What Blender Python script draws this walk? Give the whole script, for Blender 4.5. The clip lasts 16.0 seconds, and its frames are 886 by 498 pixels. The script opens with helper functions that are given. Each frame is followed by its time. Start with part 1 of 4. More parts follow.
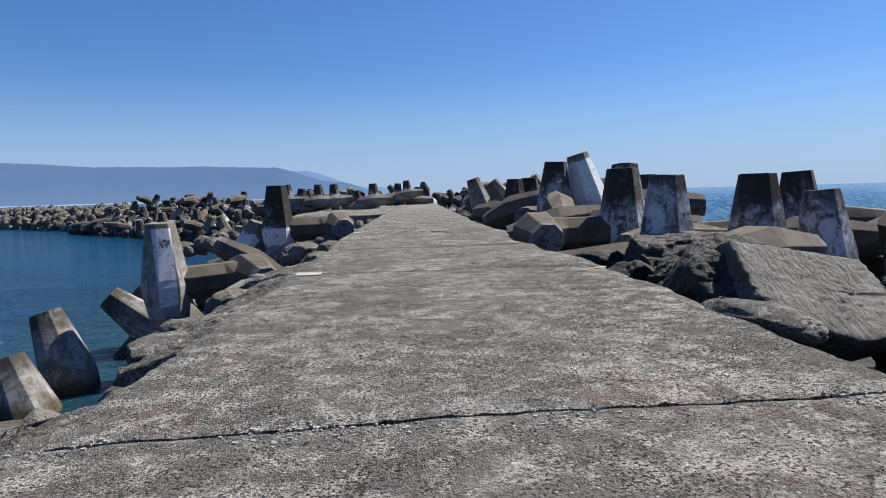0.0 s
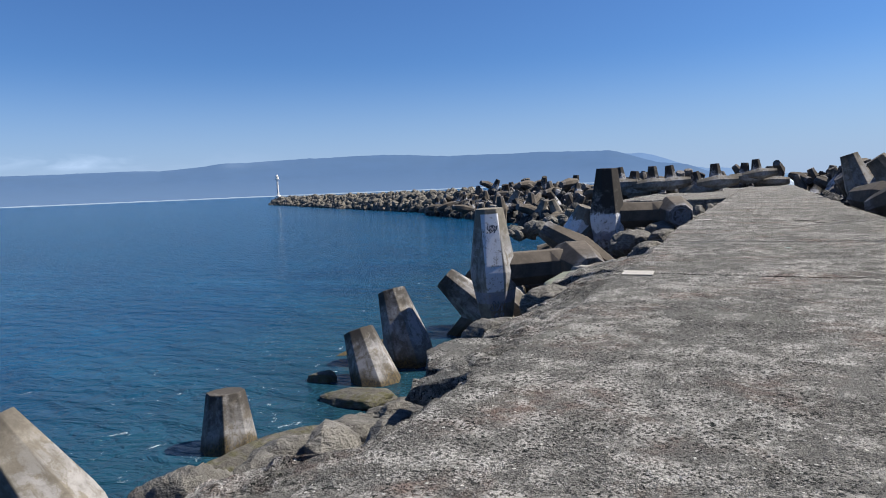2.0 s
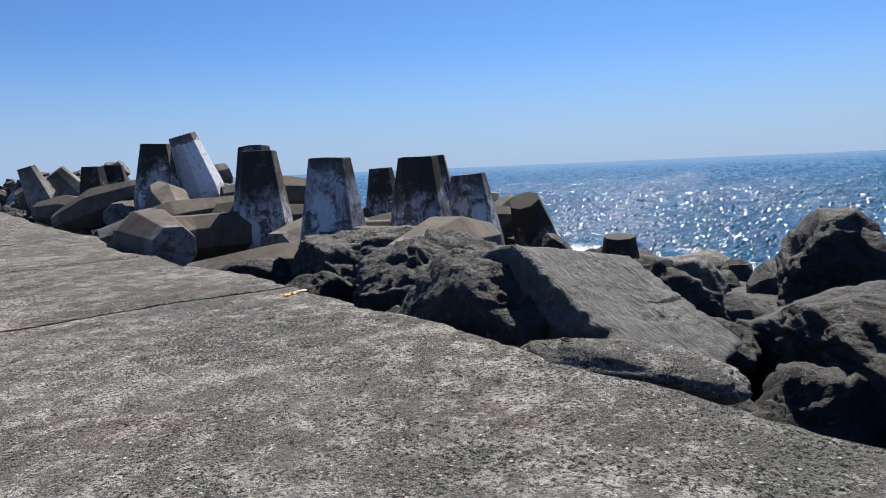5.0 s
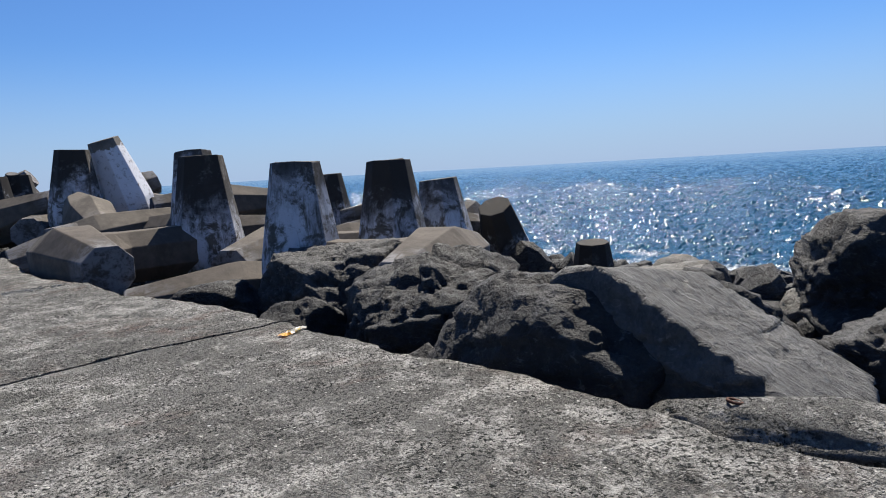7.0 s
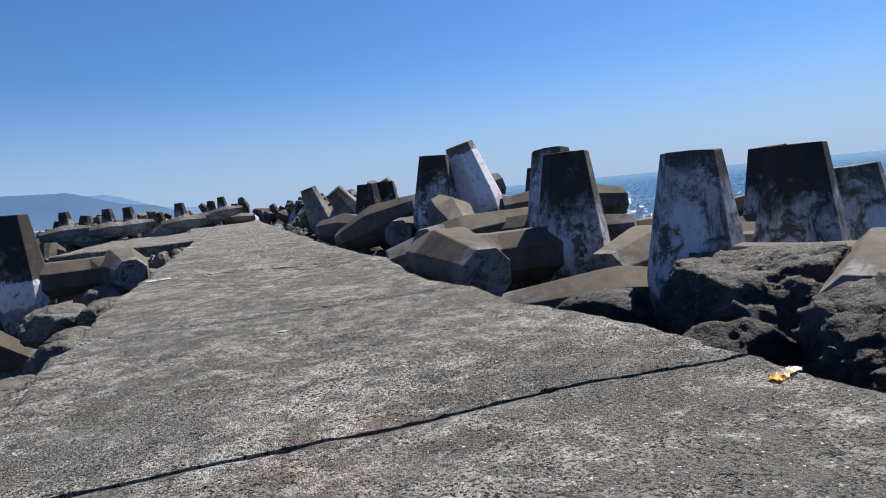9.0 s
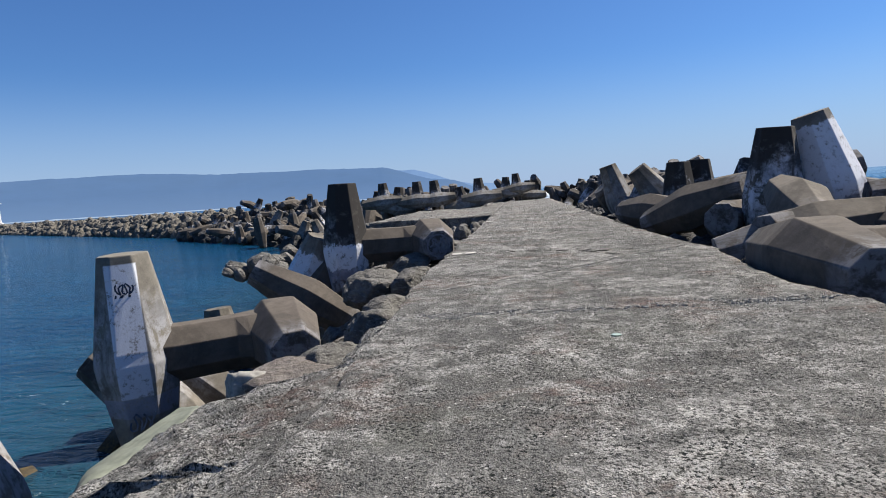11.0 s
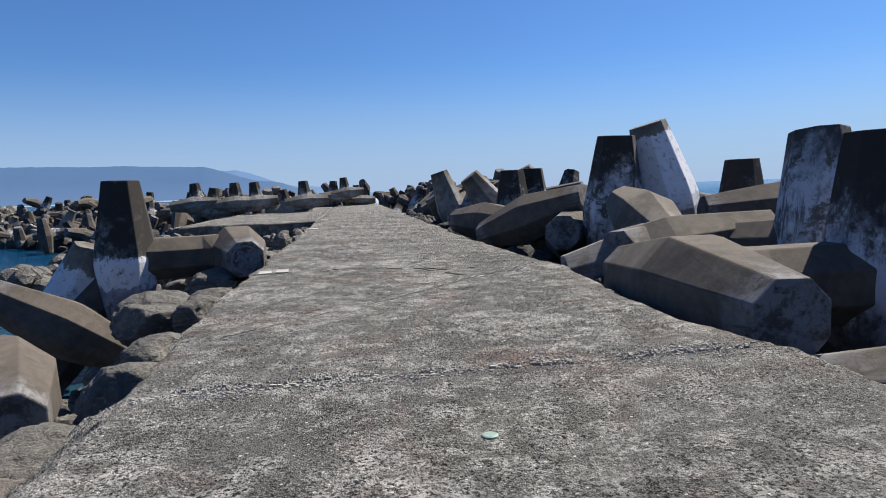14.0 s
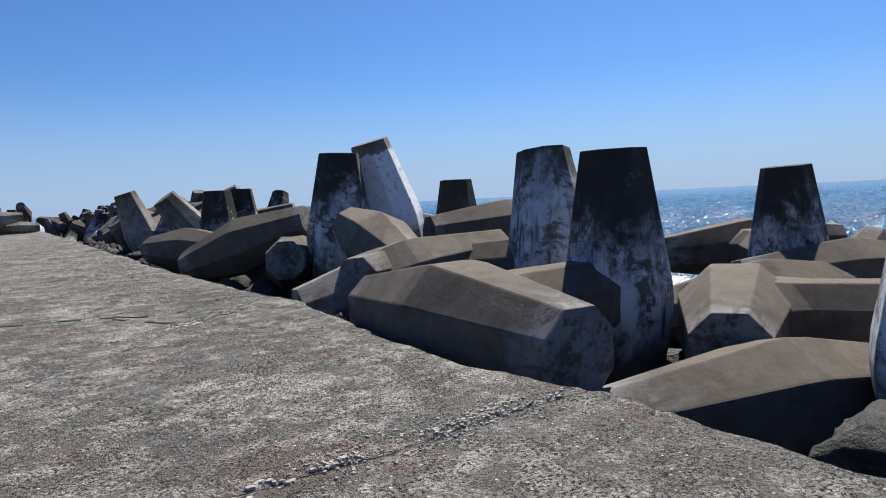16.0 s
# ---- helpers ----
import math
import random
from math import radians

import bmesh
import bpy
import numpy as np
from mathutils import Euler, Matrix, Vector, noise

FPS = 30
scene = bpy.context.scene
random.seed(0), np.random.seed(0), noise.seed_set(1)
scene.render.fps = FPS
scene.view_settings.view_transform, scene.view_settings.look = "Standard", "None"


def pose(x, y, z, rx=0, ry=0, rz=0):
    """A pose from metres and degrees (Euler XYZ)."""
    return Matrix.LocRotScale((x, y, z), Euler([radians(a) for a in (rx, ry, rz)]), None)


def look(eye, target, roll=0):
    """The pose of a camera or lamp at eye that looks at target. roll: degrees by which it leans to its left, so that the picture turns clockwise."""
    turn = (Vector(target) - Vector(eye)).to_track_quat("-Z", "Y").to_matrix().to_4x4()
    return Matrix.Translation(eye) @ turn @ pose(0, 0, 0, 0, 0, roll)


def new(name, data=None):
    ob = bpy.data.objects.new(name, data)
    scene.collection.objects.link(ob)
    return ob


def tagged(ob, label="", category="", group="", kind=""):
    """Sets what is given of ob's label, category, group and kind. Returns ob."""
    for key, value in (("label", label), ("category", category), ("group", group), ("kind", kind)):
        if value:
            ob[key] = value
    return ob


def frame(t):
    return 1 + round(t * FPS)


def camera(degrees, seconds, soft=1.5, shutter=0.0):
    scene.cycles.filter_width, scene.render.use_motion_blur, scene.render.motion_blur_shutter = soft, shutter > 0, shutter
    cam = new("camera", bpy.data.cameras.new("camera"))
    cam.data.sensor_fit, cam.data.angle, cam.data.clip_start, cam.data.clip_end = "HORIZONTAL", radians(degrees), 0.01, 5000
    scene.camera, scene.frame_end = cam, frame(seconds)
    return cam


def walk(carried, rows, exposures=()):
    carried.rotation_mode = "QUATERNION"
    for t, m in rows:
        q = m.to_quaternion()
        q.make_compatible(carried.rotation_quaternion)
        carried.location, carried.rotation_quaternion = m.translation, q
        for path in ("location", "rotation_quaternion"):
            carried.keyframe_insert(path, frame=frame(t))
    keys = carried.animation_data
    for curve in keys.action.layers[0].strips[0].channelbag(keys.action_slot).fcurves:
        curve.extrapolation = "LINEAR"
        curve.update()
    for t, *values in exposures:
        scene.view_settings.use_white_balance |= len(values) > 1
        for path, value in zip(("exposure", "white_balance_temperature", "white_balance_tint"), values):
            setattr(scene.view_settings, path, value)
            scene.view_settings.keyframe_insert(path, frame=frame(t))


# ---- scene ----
cam = camera(69.1, 16.0, 1.0)
PATH = [
    (0, (0.483, 0.684, 1.521), (0.561, 2.675, 1.35), -1.6),
    (0.5, (0.423, 1.168, 1.519), (0.392, 3.16, 1.341), -1.8),
    (1, (0.32, 1.525, 1.514), (-0.3, 3.418, 1.338), -2.9),
    (1.5, (0.263, 2.016, 1.533), (-0.598, 3.812, 1.352), -2.7),
    (2, (0.194, 2.515, 1.551), (-0.701, 4.294, 1.363), -2.4),
    (2.5, (0.193, 3.036, 1.536), (-0.698, 4.817, 1.351), -1.7),
    (3, (0.218, 3.603, 1.529), (-0.281, 5.531, 1.345), -0.5),
    (3.5, (0.28, 4.032, 1.549), (0.407, 6.017, 1.347), -0.9),
    (4, (0.372, 4.485, 1.562), (1.046, 6.353, 1.329), -1.8),
    (4.5, (0.37, 4.845, 1.546), (1.418, 6.53, 1.298), -1.8),
    (7, (0.547, 7.271, 1.568), (1.943, 8.682, 1.323), -3.2),
    (7.5, (0.484, 7.768, 1.582), (1.872, 9.187, 1.34), -3.0),
    (8, (0.398, 8.255, 1.594), (1.664, 9.785, 1.355), -3.3),
    (8.5, (0.306, 8.776, 1.596), (1.245, 10.53, 1.384), -4.4),
    (9, (0.202, 9.267, 1.598), (0.809, 11.165, 1.421), -5.5),
    (9.5, (0.079, 9.667, 1.604), (0.367, 11.639, 1.443), -5.4),
    (10, (-0.058, 10.1, 1.617), (0.091, 12.089, 1.464), -4.4),
    (12.5, (-0.393, 12.332, 1.527), (-1.112, 14.185, 1.308), -4.7),
    (13, (-0.309, 12.841, 1.552), (-0.7, 14.789, 1.322), -3.3),
    (13.5, (-0.201, 13.355, 1.593), (-0.188, 15.342, 1.371), -2.6),
    (14, (-0.179, 13.829, 1.575), (0.098, 15.801, 1.393), -2.1),
    (14.5, (-0.106, 14.295, 1.583), (0.338, 16.242, 1.456), -2.3),
    (15, (-0.119, 14.755, 1.584), (0.548, 16.636, 1.459), -2.3),
    (15.5, (-0.106, 15.219, 1.589), (0.762, 17.016, 1.462), -2.7),
    (16, (-0.035, 15.702, 1.597), (1.082, 17.354, 1.443), -2.7),
]
walk(cam, [(t, look(e, g, r)) for t, e, g, r in PATH], [(0.0, 0.95), (16.0, 0.95)])

SEA = -4.5                      # water level below the deck's top
SUN_AZ, SUN_EL = radians(57), radians(51)     # clockwise from +y; height


# ---- light ----
world = bpy.data.worlds.new("world")
scene.world = world
world.use_nodes = True
wn = world.node_tree.nodes
sky = wn.new("ShaderNodeTexSky")
sky.sky_type, sky.sun_disc = "NISHITA", False
sky.sun_elevation, sky.sun_rotation = SUN_EL, SUN_AZ
sky.air_density, sky.dust_density, sky.ozone_density = 1.0, 0.30, 3.5
clear = wn.new("ShaderNodeMix")              # a clear, deep blue coastal sky
clear.data_type, clear.blend_type = "RGBA", "MULTIPLY"
clear.inputs[0].default_value, clear.inputs[7].default_value = 1.0, (0.575, 0.885, 1.315, 1)
world.node_tree.links.new(sky.outputs[0], clear.inputs[6])
haze = wn.new("ShaderNodeMix")               # pale blue sea haze low down, all round
haze.data_type = "RGBA"
sky_way, sky_axes, haze_fall = wn.new("ShaderNodeTexCoord"), wn.new("ShaderNodeSeparateXYZ"), wn.new("ShaderNodeMapRange")
world.node_tree.links.new(sky_way.outputs["Generated"], sky_axes.inputs[0])
world.node_tree.links.new(sky_axes.outputs[2], haze_fall.inputs[0])
haze_fall.interpolation_type = "SMOOTHSTEP"
for k, v in ((1, -0.02), (2, 0.20), (3, 0.85), (4, 0.0)):
    haze_fall.inputs[k].default_value = v
world.node_tree.links.new(haze_fall.outputs[0], haze.inputs[0])
world.node_tree.links.new(clear.outputs[2], haze.inputs[6])
haze.inputs[7].default_value = (4.7, 6.2, 9.1, 1)
world.node_tree.links.new(haze.outputs[2], wn["Background"].inputs[0])
wn["Background"].inputs[1].default_value = 0.044
sun = new("sun", bpy.data.lights.new("sun", "SUN"))
sun.data.energy, sun.data.angle, sun.data.color = 5.0, radians(0.5), (1.0, 0.93, 0.82)
sun_way = Vector((math.sin(SUN_AZ) * math.cos(SUN_EL), math.cos(SUN_AZ) * math.cos(SUN_EL), math.sin(SUN_EL)))
sun.matrix_world = Matrix.Translation((30, 20, 60)) @ sun_way.to_track_quat("Z", "Y").to_matrix().to_4x4()


# ---- materials ----
class Nodes:
    """A small writer of node materials."""

    def __init__(self, name):
        self.mat = bpy.data.materials.new(name)
        self.mat.use_nodes = True
        self.tree = self.mat.node_tree
        self.bsdf = self.tree.nodes["Principled BSDF"]
        self.coord = self.tree.nodes.new("ShaderNodeTexCoord")

    def put(self, socket, value):
        if isinstance(value, (int, float)):
            socket.default_value = value
        elif isinstance(value, tuple):
            socket.default_value = (*value, 1) if len(value) == 3 and socket.type == "RGBA" else value
        else:
            self.tree.links.new(value, socket)

    def node(self, kind, **values):
        n = self.tree.nodes.new(kind)
        for k, v in values.items():
            self.put(n.inputs[k.replace("_", " ")], v)
        return n

    def place(self, where="Object", scale=(1, 1, 1)):
        n = self.tree.nodes.new("ShaderNodeMapping")
        self.tree.links.new(self.coord.outputs[where], n.inputs["Vector"])
        n.inputs["Scale"].default_value = scale
        return n.outputs[0]

    def noise(self, vec, scale, detail=4.0, rough=0.6, distortion=0.0):
        return self.node("ShaderNodeTexNoise", Vector=vec, Scale=scale, Detail=detail, Roughness=rough, Distortion=distortion).outputs["Fac"]

    def cells(self, vec, scale, feature="F1", rand=1.0):
        n = self.node("ShaderNodeTexVoronoi", Vector=vec, Scale=scale, Randomness=rand)
        n.feature = feature
        return n

    def ramp(self, fac, lo, hi, a=0.0, b=1.0):
        n = self.node("ShaderNodeMapRange", Value=fac, From_Min=lo, From_Max=hi, To_Min=a, To_Max=b)
        return n.outputs[0]

    def math(self, op, a, b=0.0):
        n = self.tree.nodes.new("ShaderNodeMath")
        n.operation = op
        self.put(n.inputs[0], a)
        self.put(n.inputs[1], b)
        return n.outputs[0]

    def mix(self, fac, a, b, blend="MIX"):
        n = self.tree.nodes.new("ShaderNodeMix")
        n.data_type, n.blend_type = "RGBA", blend
        self.put(n.inputs[0], fac)
        self.put(n.inputs[6], a)
        self.put(n.inputs[7], b)
        return n.outputs[2]

    def axis(self, where="Object"):
        n = self.tree.nodes.new("ShaderNodeSeparateXYZ")
        self.tree.links.new(self.coord.outputs[where], n.inputs[0])
        return n.outputs

    def bump(self, height, strength, distance, normal=None):
        n = self.node("ShaderNodeBump", Height=height, Strength=strength, Distance=distance)
        if normal is not None:
            self.tree.links.new(normal, n.inputs["Normal"])
        return n.outputs[0]

    def done(self, colour, rough=0.9, normal=None, specular=0.3):
        self.put(self.bsdf.inputs["Base Color"], colour)
        self.put(self.bsdf.inputs["Roughness"], rough)
        self.put(self.bsdf.inputs["Specular IOR Level"], specular)
        if normal is not None:
            self.tree.links.new(normal, self.bsdf.inputs["Normal"])
        return self.mat


def deck_material(name="deck_concrete", rough=1.0, pale_share=0.65):
    """Old concrete worn down to its gravel: sandy mortar, dark pits in swarms, pale pebbles, red and mossy patches."""
    n = Nodes(name)
    p = n.place()
    broad = n.noise(p, 0.4, 5, 0.6, 0.4)
    mid = n.noise(p, 1.6, 6, 0.68, 0.4)
    clump = n.noise(p, 6.5, 6, 0.72, 0.3)
    sand = n.noise(p, 140, 3, 0.75)
    grit = n.noise(p, 34, 5, 0.7, 0.25)
    gravel, pebble = n.cells(p, 62), n.cells(p, 27)
    tone = n.axis_of(gravel)
    worn = n.ramp(n.math("ADD", n.math("MULTIPLY", mid, 0.6), n.math("MULTIPLY", clump, 0.4)), 0.42, 0.56)
    colour = n.mix(n.ramp(sand, 0.3, 0.7), (0.100, 0.098, 0.093), (0.186, 0.183, 0.173))
    colour = n.mix(n.ramp(broad, 0.42, 0.60, 0, 0.6), colour, (0.088, 0.086, 0.081))
    stone = n.mix(n.ramp(tone, 0.15, 0.95), (0.045, 0.043, 0.040), (0.31, 0.30, 0.275))
    inside = n.ramp(gravel.outputs["Distance"], 0.62, 0.36)
    colour = n.mix(n.math("MULTIPLY", n.math("MULTIPLY", inside, worn), 0.85), colour, stone)
    red = n.math("MULTIPLY", n.ramp(n.noise(p, 0.6, 4, 0.65, 0.6), 0.53, 0.66), n.ramp(clump, 0.38, 0.56))
    colour = n.mix(n.math("MULTIPLY", red, 0.55), colour, (0.17, 0.098, 0.075))
    moss = n.ramp(n.noise(p, 0.45, 4, 0.6, 0.5), 0.55, 0.72, 0, 0.22)
    colour = n.mix(moss, colour, (0.098, 0.105, 0.062))
    scour = n.math("MULTIPLY", n.ramp(n.math("ADD", n.math("MULTIPLY", n.noise(p, 3.1, 7, 0.78, 0.5), 0.7), n.math("MULTIPLY", n.noise(p, 0.55, 4, 0.6, 0.4), 0.3)), 0.475, 0.585), n.ramp(grit, 0.42, 0.52))
    colour = n.mix(n.math("MULTIPLY", scour, pale_share), colour, (0.50, 0.49, 0.462))
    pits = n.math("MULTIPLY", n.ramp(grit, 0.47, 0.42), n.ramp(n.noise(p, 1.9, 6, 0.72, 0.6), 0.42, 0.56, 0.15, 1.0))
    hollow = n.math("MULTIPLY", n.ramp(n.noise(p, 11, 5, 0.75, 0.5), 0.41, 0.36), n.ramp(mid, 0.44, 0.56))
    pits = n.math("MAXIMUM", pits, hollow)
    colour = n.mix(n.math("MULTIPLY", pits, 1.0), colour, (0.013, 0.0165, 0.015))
    white = n.math("MULTIPLY", n.ramp(n.math("ADD", pebble.outputs["Distance"], n.math("MULTIPLY", clump, 0.4)), 0.52, 0.46), n.ramp(n.axis_of(pebble), 0.93, 0.95))
    colour = n.mix(n.math("MULTIPLY", white, 0.9), colour, (0.52, 0.51, 0.48))
    h = n.math("ADD", n.math("MULTIPLY", n.math("MULTIPLY", inside, worn), 0.45), n.math("MULTIPLY", grit, 0.9))
    h = n.math("ADD", h, n.math("MULTIPLY", clump, 1.2))
    h = n.math("SUBTRACT", h, n.math("MULTIPLY", pits, 0.55))
    h = n.math("ADD", h, n.math("MULTIPLY", white, 0.3))
    return n.done(colour, 0.95, n.bump(h, 1.0, 0.038 * rough), 0.15)


def axis_of(self, cell):
    s = self.tree.nodes.new("ShaderNodeSeparateColor")
    self.tree.links.new(cell.outputs["Color"], s.inputs[0])
    return s.outputs[0]


Nodes.axis_of = axis_of


def dolos_material(name, body, dark, dark_from, white, white_mid, paint=None, both_ends=False):
    """Weathered cast concrete: dark growth that runs down from the tips, lime bloom lower down, drips."""
    n = Nodes(name)
    p = n.place()
    r = n.node("ShaderNodeObjectInfo").outputs["Random"]
    shift = n.tree.nodes.new("ShaderNodeVectorMath")
    n.put(shift.inputs[0], p)
    off = n.tree.nodes.new("ShaderNodeCombineXYZ")
    n.put(off.inputs[0], n.math("MULTIPLY", r, 40))
    n.put(off.inputs[2], n.math("MULTIPLY", r, 3))
    n.put(shift.inputs[1], off.outputs[0])
    v = shift.outputs[0]
    streak_map = n.node("ShaderNodeMapping", Vector=v)
    streak_map.inputs["Scale"].default_value = (7, 7, 0.5)
    streak = n.noise(streak_map.outputs[0], 1.0, 5, 0.65, 0.2)
    patch = n.noise(v, 1.1, 6, 0.7, 0.4)
    grit = n.noise(v, 22, 5, 0.75)
    z = n.math("ABSOLUTE", n.axis()[2]) if both_ends else n.axis()[2]
    colour = n.mix(n.ramp(n.noise(v, 3.5, 6, 0.7), 0.3, 0.7), tuple(c * 0.72 for c in body), tuple(c * 1.2 for c in body))
    colour = n.mix(n.ramp(grit, 0.55, 0.75, 0, 0.35), colour, tuple(c * 1.5 for c in body))
    h = n.math("ADD", z, n.math("MULTIPLY", n.math("SUBTRACT", patch, 0.5), 2.6))
    lime = n.math("MULTIPLY", n.ramp(n.math("ABSOLUTE", n.math("SUBTRACT", h, white_mid)), 1.5, 0.7), n.ramp(streak, 0.34, 0.48))
    lime = n.math("MULTIPLY", lime, n.ramp(n.noise(v, 2.2, 8, 0.74, 0.3), 0.42, 0.51))
    colour = n.mix(n.math("MULTIPLY", lime, white), colour, (0.48, 0.50, 0.555))
    mottle = n.ramp(n.noise(v, 0.8, 6, 0.72, 0.5), 0.50, 0.60, 0, 0.45)
    colour = n.mix(mottle, colour, tuple(c * 0.42 for c in body))
    growth = n.math("MULTIPLY", n.ramp(n.math("ADD", h, n.math("MULTIPLY", streak, 1.2)), dark_from, dark_from + 0.8), n.ramp(patch, 0.30, 0.46))
    colour = n.mix(n.math("MULTIPLY", growth, dark), colour, (0.024, 0.021, 0.019))
    if paint:
        low, high, least_x, most_x, most_y = paint
        z = n.math("ADD", z, n.math("MULTIPLY", n.math("SUBTRACT", n.noise(v, 2.6, 6, 0.75), 0.5), 0.0 if least_x > -5 else 0.9))
        ax, ay, az = n.axis()
        band = n.math("MULTIPLY", n.ramp(z, low, low + 0.03), n.ramp(z, high, high - 0.03))
        band = n.math("MULTIPLY", band, n.ramp(ax, least_x - 0.02, least_x))
        band = n.math("MULTIPLY", band, n.math("MULTIPLY", n.ramp(ax, most_x + 0.02, most_x), n.ramp(ay, most_y + 0.02, most_y)))
        skirt = n.math("MULTIPLY", n.ramp(z, low - 0.45, low - 0.42), n.ramp(z, low + 0.01, low - 0.01))
        chips = n.ramp(n.noise(v, 5, 7, 0.8), 0.38, 0.47)
        colour = n.mix(n.math("MULTIPLY", n.math("MULTIPLY", skirt, chips), 0.6), colour, (0.24, 0.26, 0.34))
        colour = n.mix(n.math("MULTIPLY", n.math("MULTIPLY", band, chips), 0.95), colour, (0.58, 0.60, 0.65))
    tide = n.tree.nodes.new("ShaderNodeSeparateXYZ")
    n.tree.links.new(n.tree.nodes.new("ShaderNodeNewGeometry").outputs["Position"], tide.inputs[0])
    wet = n.ramp(n.math("ADD", tide.outputs[2], n.math("MULTIPLY", patch, 0.9)), SEA + 0.95, SEA + 0.65)
    weed = n.mix(n.ramp(n.noise(v, 13, 5, 0.75), 0.42, 0.58), (0.018, 0.015, 0.010), (0.075, 0.052, 0.016))
    colour = n.mix(n.math("MULTIPLY", wet, 0.9), colour, weed)
    pits = n.ramp(n.noise(v, 45, 3, 0.6), 0.36, 0.30)
    colour = n.mix(n.math("MULTIPLY", pits, 0.5), colour, (0.05, 0.047, 0.042))
    height = n.math("SUBTRACT", n.math("ADD", grit, n.math("MULTIPLY", patch, 1.5)), n.math("MULTIPLY", pits, 0.5))
    return n.done(colour, 0.9, n.bump(height, 0.22, 0.022), 0.3)


def rock_material(name, lo, hi, pale, weed=False, grain=(1, 3, 6)):
    n = Nodes(name)
    p = n.place()
    big, mid, grit = n.noise(p, 1.2, 6, 0.7, 0.5), n.noise(p, 6, 6, 0.75), n.noise(p, 30, 4, 0.7)
    colour = n.mix(n.ramp(mid, 0.32, 0.68), lo, hi)
    colour = n.mix(n.math("MULTIPLY", n.ramp(big, 0.50, 0.66), 0.6), colour, pale)
    veins = n.ramp(n.noise(n.place("Object", grain), 2.5, 6, 0.7, 0.8), 0.58, 0.66, 0, 0.5)
    colour = n.mix(veins, colour, tuple(min(1, c * 1.6) for c in pale))
    colour = n.mix(n.ramp(grit, 0.55, 0.72, 0, 0.35), colour, pale)
    if weed:
        colour = n.mix(n.ramp(n.noise(p, 2.5, 5, 0.7), 0.46, 0.60, 0, 0.8), colour, (0.06, 0.058, 0.018))
    h = n.math("ADD", n.math("ADD", n.math("MULTIPLY", mid, 1.5), n.math("MULTIPLY", grit, 0.35)), n.math("MULTIPLY", n.noise(n.place("Object", grain), 2.2, 4, 0.65), 1.4))
    return n.done(colour, 0.78, n.bump(h, 1.0, 0.055), 0.4)


def sea_material():
    n = Nodes("sea_water")
    p = n.place()
    x, y, z = n.axis()
    swell = n.noise(n.place("Object", (0.10, 0.22, 1)), 1.0, 5, 0.55, 0.3)
    chop = n.noise(n.place("Object", (0.7, 1.3, 1)), 1.0, 5, 0.6, 0.4)
    ripple = n.noise(p, 4.5, 3, 0.6)
    open_sea = n.ramp(x, 5, 30)
    shallow = n.math("MULTIPLY", n.ramp(n.math("ADD", x, n.math("MULTIPLY", swell, 8)), -22, -7), n.ramp(x, 12, -6))
    deep = n.mix(n.ramp(swell, 0.35, 0.65), (0.0006, 0.030, 0.076), (0.003, 0.050, 0.112))
    deep = n.mix(open_sea, deep, n.mix(n.ramp(chop, 0.35, 0.65), (0.002, 0.038, 0.076), (0.005, 0.062, 0.114)))
    colour = n.mix(n.math("MULTIPLY", shallow, 0.55), deep, (0.016, 0.043, 0.040))
    surf = n.math("MULTIPLY", n.ramp(n.math("ADD", x, n.math("MULTIPLY", n.noise(p, 0.12, 4, 0.6), 22)), 49, 43), open_sea)
    foam = n.math("MULTIPLY", surf, n.ramp(n.noise(n.place("Object", (0.5, 0.35, 1)), 1.0, 7, 0.75, 1.2), 0.42, 0.49))
    inner = n.math("MULTIPLY", shallow, n.ramp(n.noise(p, 1.6, 7, 0.8, 1.0), 0.62, 0.68))
    white = n.math("MAXIMUM", foam, n.math("MULTIPLY", inner, 0.8))
    colour = n.mix(white, colour, (0.75, 0.79, 0.80))
    h = n.math("ADD", n.math("MULTIPLY", swell, n.ramp(open_sea, 0, 1, 0.8, 0.5)), n.math("MULTIPLY", chop, n.ramp(open_sea, 0, 1, 1.9, 0.6)))
    h = n.math("ADD", h, n.math("MULTIPLY", ripple, n.ramp(open_sea, 0, 1, 0.10, 0.09)))
    rough = n.math("ADD", n.math("MULTIPLY", white, 0.5), n.ramp(open_sea, 0, 1, 0.14, 0.15))
    n.bsdf.inputs["IOR"].default_value = 1.33
    return n.done(colour, rough, n.bump(h, 1.0, 0.35), n.ramp(open_sea, 0, 1, 0.33, 0.5))


def plain(name, colour, rough=0.7, wear=0.15, scale=6.0):
    n = Nodes(name)
    f = n.noise(n.place(), scale, 5, 0.7)
    c = n.mix(n.ramp(f, 0.3, 0.7), tuple(v * (1 - wear) for v in colour), tuple(min(1, v * (1 + wear)) for v in colour))
    return n.done(c, rough, n.bump(f, 0.2, 0.02))


def painted_haze_material(name, near, far, glow):
    """Distant land seen through air: the scattered light is painted in as a glow, paler low down."""
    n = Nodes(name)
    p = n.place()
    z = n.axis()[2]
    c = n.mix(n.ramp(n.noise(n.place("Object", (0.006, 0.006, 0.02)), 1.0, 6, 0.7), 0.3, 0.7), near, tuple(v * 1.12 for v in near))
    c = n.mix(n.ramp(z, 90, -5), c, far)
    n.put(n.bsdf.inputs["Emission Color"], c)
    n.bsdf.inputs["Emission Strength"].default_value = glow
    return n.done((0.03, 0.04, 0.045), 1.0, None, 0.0)


